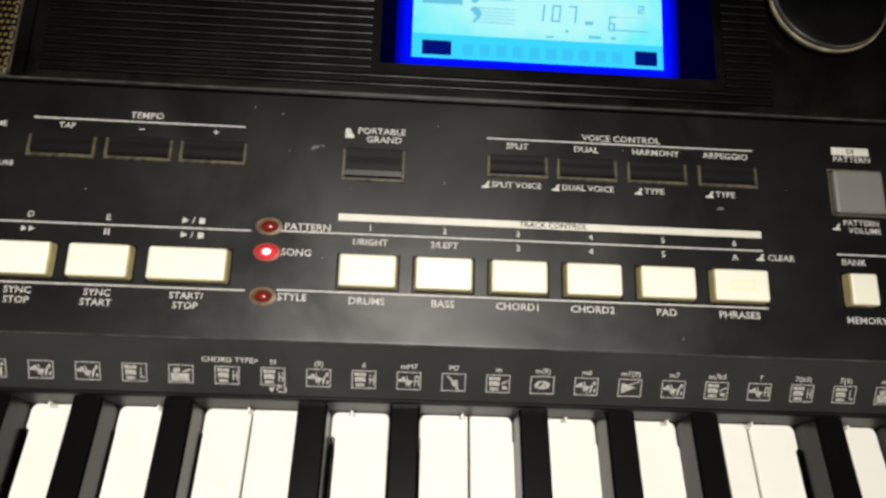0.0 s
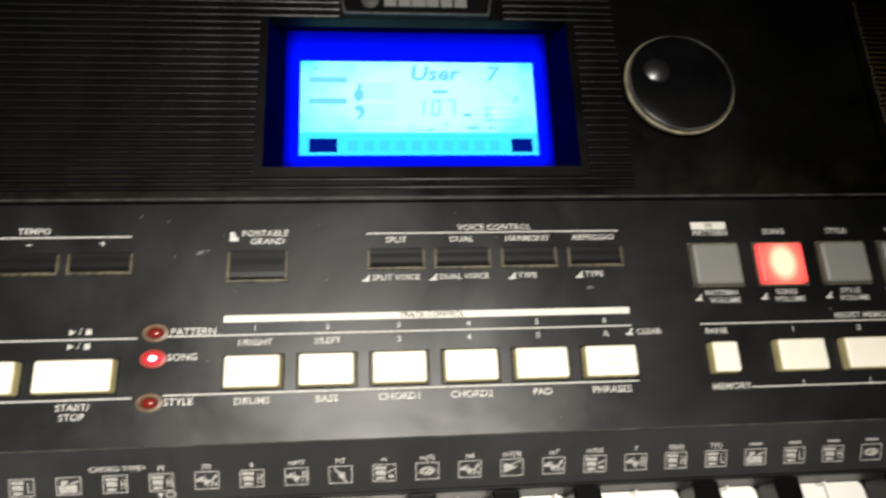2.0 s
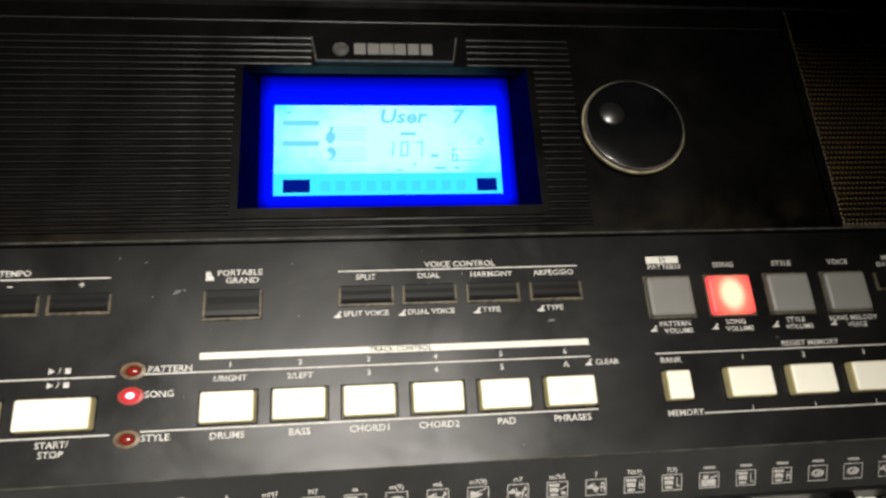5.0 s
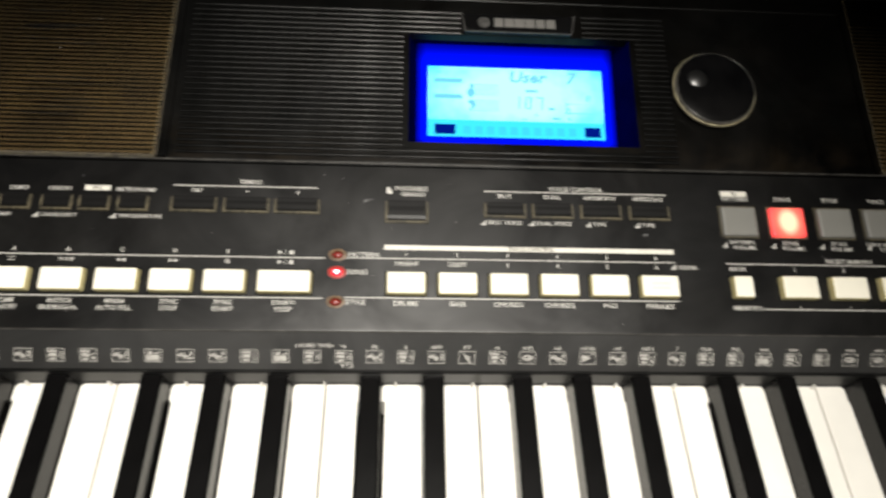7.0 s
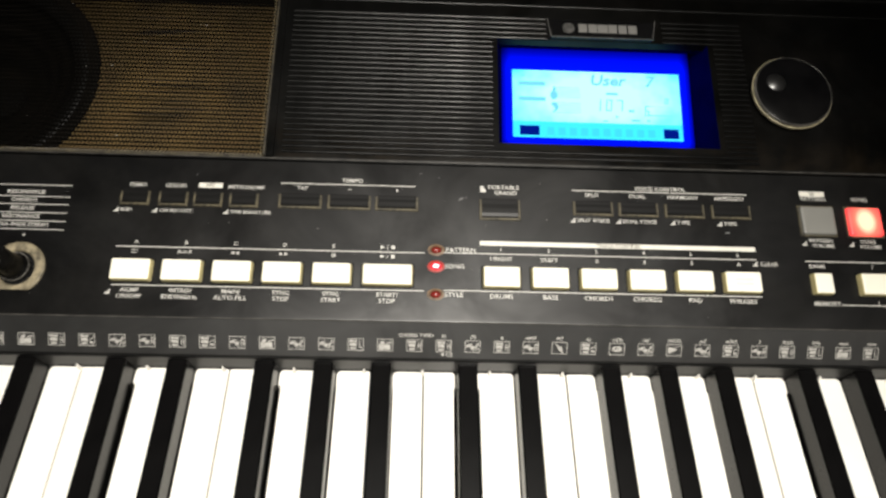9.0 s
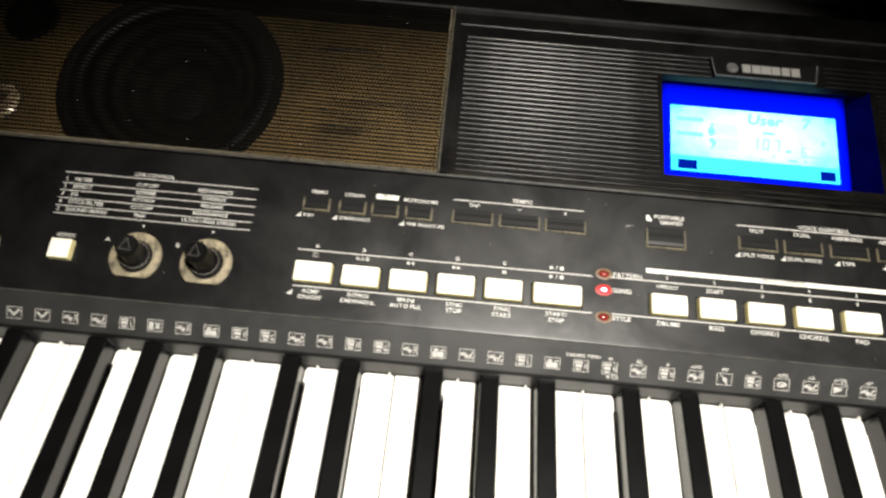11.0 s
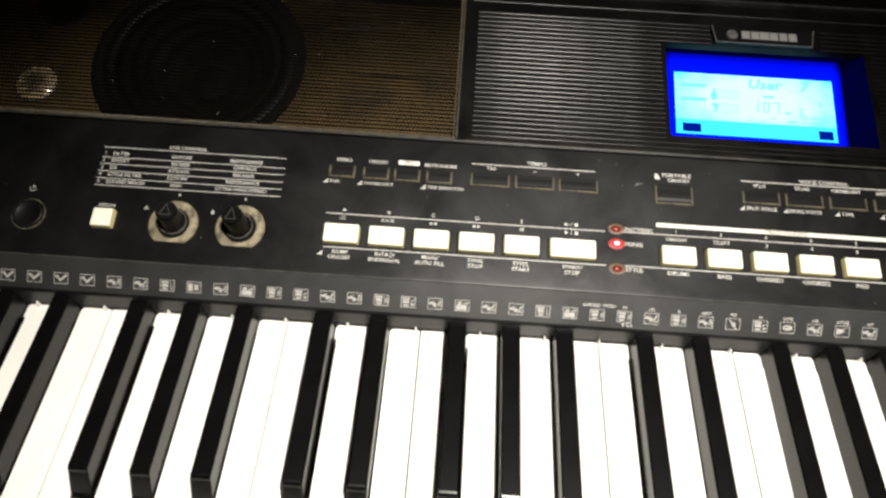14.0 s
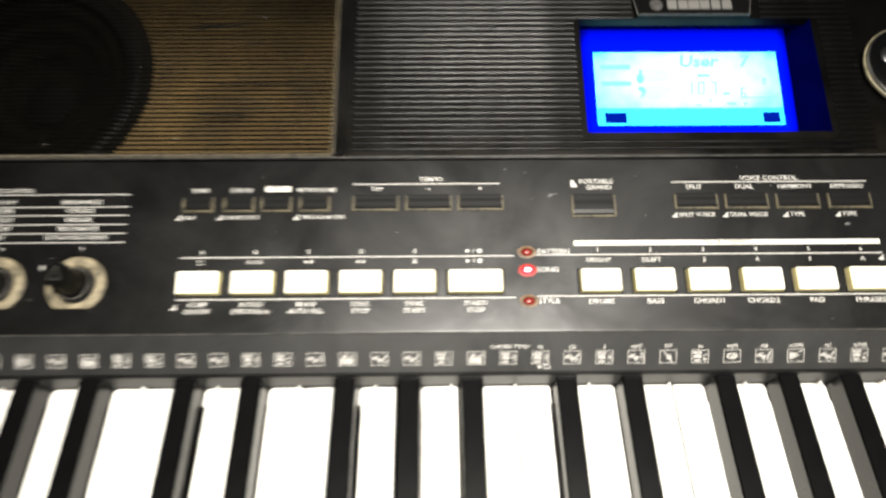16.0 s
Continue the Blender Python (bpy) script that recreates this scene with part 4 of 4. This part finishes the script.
square(-0.0461, 0.0443, 0.0006, 0.0019)
for y in (0.0488, 0.0443):
    tri(-0.0232, y, 0.0010)
    say("/", -0.0208, y, 0.0028)
    square(-0.0182, y)
line(-0.0747, -0.0081, 0.0799)
say("TEMPO", -0.0395, 0.0820, 0.0030)
say("TAP", -0.0640, 0.0776, 0.0027)
line(-0.0415, -0.0397, 0.0775, 0.0004)
say("+", -0.0172, 0.0775, 0.0034)
part("piano_mark", prism([(-0.0014, -0.0016), (0.0014, -0.0016), (0.0014, -0.0004), (0.0006, 0.0002), (0.0004, 0.0014), (-0.0004, 0.0018), (-0.0014, 0.0016)], 0, 0.00005), PRINT, panel, at=on_panel(0.0256, 0.0795, 0.00012))
say("PORTABLE", 0.0281, 0.0805, 0.0030, "LEFT")
say("GRAND", 0.0310, 0.0777, 0.0030, "LEFT")
line(0.0705, 0.1598, 0.0801)
say("VOICE CONTROL", 0.1153, 0.0818, 0.0030)
for i, (a, b) in enumerate((("SPLIT", "SPLIT VOICE"), ("DUAL", "DUAL VOICE"), ("HARMONY", "TYPE"), ("ARPEGGIO", "TYPE"))):
    x = (0.0805, 0.1034, 0.1267, 0.1504)[i]
    say(a, x, 0.0777, 0.0029)
    pedal(x - 0.0102 + (0.004 if b == "TYPE" else 0), 0.0645)
    say(b, x - 0.0083 + (0.004 if b == "TYPE" else 0), 0.0646, 0.0027, "LEFT")
for x, a, b in ((-0.1437, "DEMO", "BGM"), (-0.1254, "LESSON", "CHORD DICT."), (-0.0914, "METRONOME", "TIME SIGNATURE")):
    say(a, x, 0.0772, 0.0026)
    pedal(x - 0.0085, 0.0645)
    say(b, x - 0.0065, 0.0645, 0.0023, "LEFT")
part("printed_block", flat(0.0115, 0.0026), BAR, panel, at=on_panel(-0.1087, 0.0778, 0.00012))
say("REC", -0.1087, 0.0778, 0.0022, mat=DARK_PRINT, h=0.0002)
part("printed_block", flat(0.0130, 0.0028), BAR, panel, at=on_panel(0.1937, 0.0815, 0.00012))
say("DJ", 0.1937, 0.0815, 0.0024, mat=DARK_PRINT, h=0.0002)
for x, a in ((0.1940, "PATTERN"), (0.2180, "SONG"), (0.2421, "STYLE"), (0.2658, "VOICE")):
    say(a, x, 0.0787 if a == "PATTERN" else 0.0790, 0.0028)
for x, a, b in ((0.1940, "PATTERN", "VOLUME"), (0.2180, "SONG", "VOLUME"), (0.2421, "STYLE", "VOLUME"), (0.2658, "SONG MELODY", "VOICE")):
    pedal(x - 0.0080, 0.0556)
    say(a, x + 0.0005, 0.0571, 0.0026)
    say(b, x + 0.0015, 0.0545, 0.0026)
say("MUSIC", 0.2895, 0.0802, 0.0027)
say("DATABASE", 0.2895, 0.0775, 0.0027)
line(0.1849, 0.3000, 0.0466)
say("REGIST MEMORY", 0.2460, 0.0484, 0.0028)
say("BANK", 0.1903, 0.0441, 0.0028)
say("MEMORY", 0.1857, 0.0258, 0.0030, "LEFT")
line(0.1994, 0.3000, 0.0254)
for i in range(4):
    say(str(i + 1), 0.2181 + i * 0.0242, 0.0442, 0.0027)
    part("tick_mark", flat(0.0003, 0.0022), PRINT, panel, at=on_panel(0.2181 + i * 0.0242, 0.0264, 0.00013))

# live control table
for i, y in enumerate((0.0757, 0.0699, 0.0660, 0.0618, 0.0577, 0.0536)):
    line(-0.2748, -0.1751, y, 0.0004)
say("LIVE CONTROL", -0.2290, 0.0776, 0.0027)
for i, (a, b, c) in enumerate((("1  FILTER", "CUTOFF", "RESONANCE"), ("2  EFFECT", "REVERB", "CHORUS"), ("3  EG", "ATTACK", "RELEASE"), ("4  STYLE FILTER", "CUTOFF", "RESONANCE"), ("5  SOUND IMAGE", "PAN", "ULTRA-WIDE STEREO"))):
    y = (0.0721, 0.0681, 0.0640, 0.0599, 0.0558)[i]
    number, word = a.split("  ")
    say(number, -0.2738, y, 0.0028, "LEFT")
    say(word, -0.2690, y, 0.0028, "LEFT")
    say(b, -0.2315, y, 0.0027)
    say(c, -0.1965, y, 0.0028 if i < 4 else 0.0026)
say("ASSIGN", -0.2650, 0.0425, 0.0025)
say("A", -0.2440, 0.0424, 0.0030)
say("B", -0.2090, 0.0424, 0.0030)
for x in (-0.2285, -0.1935):
    tri(x + 0.0004, 0.0506, 0.0007, -90)
for k in range(11):
    an = math.radians(130 + k * 28)
    if k:
        part("power_mark", flat(0.0009, 0.0003), PRINT, panel, at=on_panel(-0.3062 + 0.0015 * math.cos(an), 0.0492 + 0.0015 * math.sin(an), 0.00012) @ pose(0, 0, 0, 0, 0, math.degrees(an) + 90))
part("power_mark", flat(0.0003, 0.0018), PRINT, panel, at=on_panel(-0.3062, 0.0504, 0.00013))
part("printed_block", flat(0.0160, 0.0012), PRINT, panel, at=on_panel(-0.3490, 0.0775, 0.00012))
part("printed_block", flat(0.0050, 0.0016), PRINT, panel, at=on_panel(-0.3380, 0.0455, 0.00012))

# ---- drum pictures over the keys ----
SIZE = 0.0074, 0.0058
rng = random.Random(4)


def picture(kind):
    bm = bmesh.new()

    def bar(x0, x1, y0, y1, turn=0.0):
        bmesh.ops.create_grid(bm, x_segments=1, y_segments=1, size=0.5,
                              matrix=Matrix.Translation(((x0 + x1) / 2, (y0 + y1) / 2, 0)) @ Matrix.Rotation(radians(turn), 4, "Z") @ Matrix.Diagonal((x1 - x0, y1 - y0, 1, 1)))
    w, h, t = SIZE[0] / 2, SIZE[1] / 2, 0.00030
    bar(-w, w, h - t, h)
    bar(-w, w, -h, -h + t)
    bar(-w, -w + t, -h + t, h - t)
    bar(w - t, w, -h + t, h - t)
    keep = len(bm.verts)

    def letter(c):
        bar(0.0015, 0.0018, -0.0013, 0.0013)
        if c in "HR":
            bar(0.0025, 0.0028, -0.0013, 0.0013)
            bar(0.0018, 0.0025, -0.0002, 0.0002)
        if c == "R":
            bar(0.0018, 0.0025, 0.0009, 0.0013)
        if c == "L":
            bar(0.0018, 0.0028, -0.0013, -0.0010)

    def drum():
        bar(-0.0026, 0.0006, 0.0009, 0.0017)
        bar(-0.0024, 0.0004, -0.0006, 0.0006)
        bar(-0.0022, 0.0002, -0.0018, -0.0010)

    def cymbal():
        bar(-0.0029, 0.0010, -0.0004, 0.0003, -6)
        bar(-0.0020, -0.0010, -0.0002, 0.0010, 12)
        bar(-0.0008, 0.0004, -0.0012, -0.0002, 28)
        bar(-0.0003, 0.0000, -0.0018, 0.0014, 20)
    if kind == 0:
        drum()
        letter("H")
    elif kind == 1:
        drum()
        letter("L")
    elif kind == 2:
        cymbal()
        letter("R")
    elif kind == 3:
        bar(-0.0022, 0.0016, 0.0002, 0.0007, -38)
        bar(-0.0012, 0.0020, -0.0010, -0.0004, -50)
        bar(-0.0006, 0.0012, -0.0006, 0.0004, 42)
    elif kind == 4:
        for k in range(10):
            an = 36 * k
            bar(0.0017 * math.cos(radians(an)) - 0.0005, 0.0017 * math.cos(radians(an)) + 0.0005, 0.0008 * math.sin(radians(an)) - 0.0003, 0.0008 * math.sin(radians(an)) + 0.0003, 30)
        bar(-0.0006, 0.0010, -0.0004, 0.0002, 30)
    elif kind == 5:
        cymbal()
        bar(0.0012, 0.0017, -0.0016, 0.0008, -14)
        bar(0.0019, 0.0026, 0.0004, 0.0014)
        bar(0.0021, 0.0027, -0.0014, -0.0006)
    elif kind == 8:
        bar(-0.0027, 0.0011, -0.0012, 0.0012)
        bar(-0.0020, 0.0004, 0.0012, 0.0019)
        bar(-0.0024, -0.0018, -0.0019, -0.0012)
        bar(0.0002, 0.0008, -0.0019, -0.0012)
        bar(0.0014, 0.0026, 0.0004, 0.0010, 20)
        bar(0.0018, 0.0021, -0.0019, 0.0002)
    elif kind == 9:
        bar(-0.0026, 0.0022, -0.0018, 0.0002)
        bar(-0.0020, -0.0002, 0.0004, 0.0015, 10)
        bar(0.0004, 0.0027, 0.0006, 0.0011, 16)
    elif kind == 10:
        bar(-0.0026, -0.0006, -0.0016, 0.0014)
        bar(-0.0004, 0.0026, -0.0004, 0.0004, 52)
        bar(-0.0004, 0.0026, -0.0004, 0.0004, -52)
    elif kind == 11:
        bar(-0.0024, -0.0002, -0.0002, 0.0006, -50)
        bar(-0.0012, 0.0028, -0.0003, 0.0006, 40)
        bar(-0.0028, -0.0016, 0.0004, 0.0012, 20)
    elif kind == 12:
        for k in range(3):
            bar(-0.0030, 0.0030, -0.0013 + 0.0011 * k, -0.0008 + 0.0011 * k)
    elif kind == 6:
        for k in range(6):
            bar(-0.0024 + 0.0007 * k, -0.0017 + 0.0007 * k, -0.0014 + 0.0003 * k, 0.0012 - 0.0002 * k)
        bar(-0.0010, 0.0026, 0.0010, 0.0013, 18)
    else:
        drum()
        bar(0.0008, 0.0028, 0.0002, 0.0006, 24)
        bar(0.0012, 0.0026, -0.0014, -0.0006, -10)
    bm.verts.ensure_lookup_table()
    for v in bm.verts[keep:]:
        v.co.x, v.co.y = max(-w, min(w, v.co.x * 1.12)), max(-h, min(h, v.co.y * 1.25))
    return mesh_of("drum_picture", bm, ICON)


pictures = [picture(k) for k in range(13)]
LOW = (12, 11, 11, 11, 11, 2, 5, 1, 10, 2, 9, 0, 7, 5, 2, 0, 7, 2, 9, 5, 5, 1, 9, 0)
HIGH = (0, 5, 0, 2, 3, 7, 4, 5, 6, 5, 7, 2, 0, 1, 9, 1, 0, 4, 4, 2)
for k in range(-24, 37):
    kind = LOW[k + 24] if k < 0 else HIGH[k] if k < len(HIGH) else rng.choice((0, 1, 2, 5, 7, 3, 6))
    part("drum_picture", pictures[kind], None, panel, at=on_strip((k + 0.5) * SEMI, 0.0064, 0.00012))
for k, body in enumerate(("M", "(9)", "6", "mM7", "M7", "m", "m(9)", "m6", "m7(9)", "m7", "m7b5", "7", "7(b9)", "7(9)")):
    write(body, on_strip((k + 0.5) * SEMI, 0.0109, 0.00012), 0.0023, panel)
for k in range(14, 23):
    part("chord_bar", flat(0.0044, 0.0009), PRINT_DIM, panel, at=on_strip((k + 0.5) * SEMI, 0.0109, 0.00012))
write("CHORD TYPE>", on_strip(-0.0060, 0.0112, 0.00012), 0.0023, panel)
part("arrow_mark", prism([(-0.0009, 0.0007), (0, -0.0009), (0.0009, 0.0007)], 0, 0.00005), PRINT, panel, at=on_strip(0.0065, 0.0022, 0.00012))
write("C3", on_strip(0.0095, 0.0022, 0.00012), 0.0026, panel)

# dark streaks on the board behind the grille and flecks on the panels
sr = random.Random(5)
for x, y, w in ((-0.1465, 0.1700, 0.026), (-0.1385, 0.1620, 0.038), (-0.1450, 0.1600, 0.030), (-0.1400, 0.1545, 0.044), (-0.1300, 0.1520, 0.030), (-0.1340, 0.1330, 0.040), (-0.1280, 0.1300, 0.052), (-0.1420, 0.1268, 0.036),
                (-0.1480, 0.1232, 0.030), (-0.1260, 0.1215, 0.026), (-0.1250, 0.1175, 0.040), (-0.1380, 0.1140, 0.034)):
    t = sr.uniform(0.00014, 0.00026)
    part("dark_streak", prism([(-w / 2, 0), (-w / 4, -t), (w / 4, -t * 0.8), (w / 2, 0), (w / 5, t), (-w / 3, t * 0.9)], 0, 0.0002), DARK_PRINT, kb, at=on_panel(x, y, UP + 0.0001) @ pose(0, 0, 0, 0, 0, sr.uniform(-1.5, 1.5)))
fr = random.Random(11)
for i in range(26):
    x, y = fr.uniform(-0.34, 0.29), fr.uniform(0.016, 0.090)
    r = fr.uniform(0.00010, 0.00026)
    pts = [(r * fr.uniform(0.6, 1.3) * math.cos(a), r * fr.uniform(0.6, 1.3) * math.sin(a)) for a in (0, 1.2, 2.5, 3.7, 5.0)]
    part("dust_fleck", prism(pts, 0, 0.00008), PRINT_DIM, panel, at=on_panel(x, y, 0.00005))
for i in range(22):
    x, y = fr.uniform(-0.34, -0.1), fr.uniform(0.098, 0.19)
    r = fr.uniform(0.0002, 0.0006)
    pts = [(r * fr.uniform(0.6, 1.3) * math.cos(a), r * fr.uniform(0.6, 1.3) * math.sin(a)) for a in (0, 1.2, 2.5, 3.7, 5.0)]
    part("dust_fleck", prism(pts, 0, 0.0001), PRINT_DIM, kb, at=on_panel(x, y, UP + 0.0001) @ Matrix.Diagonal((0.6, 0.6, 1, 1)))

# highlights painted as pale edges along the crease, the step and the top of the upper panel
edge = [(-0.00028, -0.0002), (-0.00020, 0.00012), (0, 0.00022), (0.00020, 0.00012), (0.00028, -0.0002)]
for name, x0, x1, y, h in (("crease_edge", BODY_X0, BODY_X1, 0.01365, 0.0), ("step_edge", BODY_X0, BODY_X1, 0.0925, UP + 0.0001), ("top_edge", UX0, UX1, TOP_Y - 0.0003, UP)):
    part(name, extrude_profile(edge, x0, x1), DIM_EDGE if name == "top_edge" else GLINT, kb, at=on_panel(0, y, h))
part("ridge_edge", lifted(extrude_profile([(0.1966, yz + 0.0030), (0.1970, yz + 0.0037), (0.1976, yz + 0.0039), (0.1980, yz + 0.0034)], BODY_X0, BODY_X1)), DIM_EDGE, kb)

# scuffs and a faded print on one cap
for x, y, r, turn in ((0.0148, 0.0742, 0.0016, 30), (0.0172, 0.0748, 0.0007, -20), (-0.0055, 0.0868, 0.0006, 70), (0.1475, 0.0600, 0.0014, 10), (-0.1160, 0.0835, 0.0005, 0), (0.0035, 0.0850, 0.0006, 40)):
    pts = [(r * k * math.cos(a), 0.45 * r * k * math.sin(a)) for a, k in ((0, 1.0), (0.9, 0.7), (1.7, 1.1), (2.6, 0.8), (3.4, 1.2), (4.3, 0.7), (5.3, 0.9))]
    part("scuff_mark", prism(pts, 0, 0.00005), SCUFF, panel, at=on_panel(x, y, 0.00010) @ pose(0, 0, 0, 0, 0, turn))
part("scuff_mark", box(-0.0042, 0.0042, -0.0002, 0.0002, 0, 0.0001), SCUFF, kb, at=on_panel(0.0195, 0.1415, UP + 0.0006))
for i in range(2):
    part("faded_bar", flat(0.0085, 0.0013), FADED, kb, at=on_panel(0.0340 + 5 * 0.02341, 0.0338 + i * 0.0022, 0.00365))
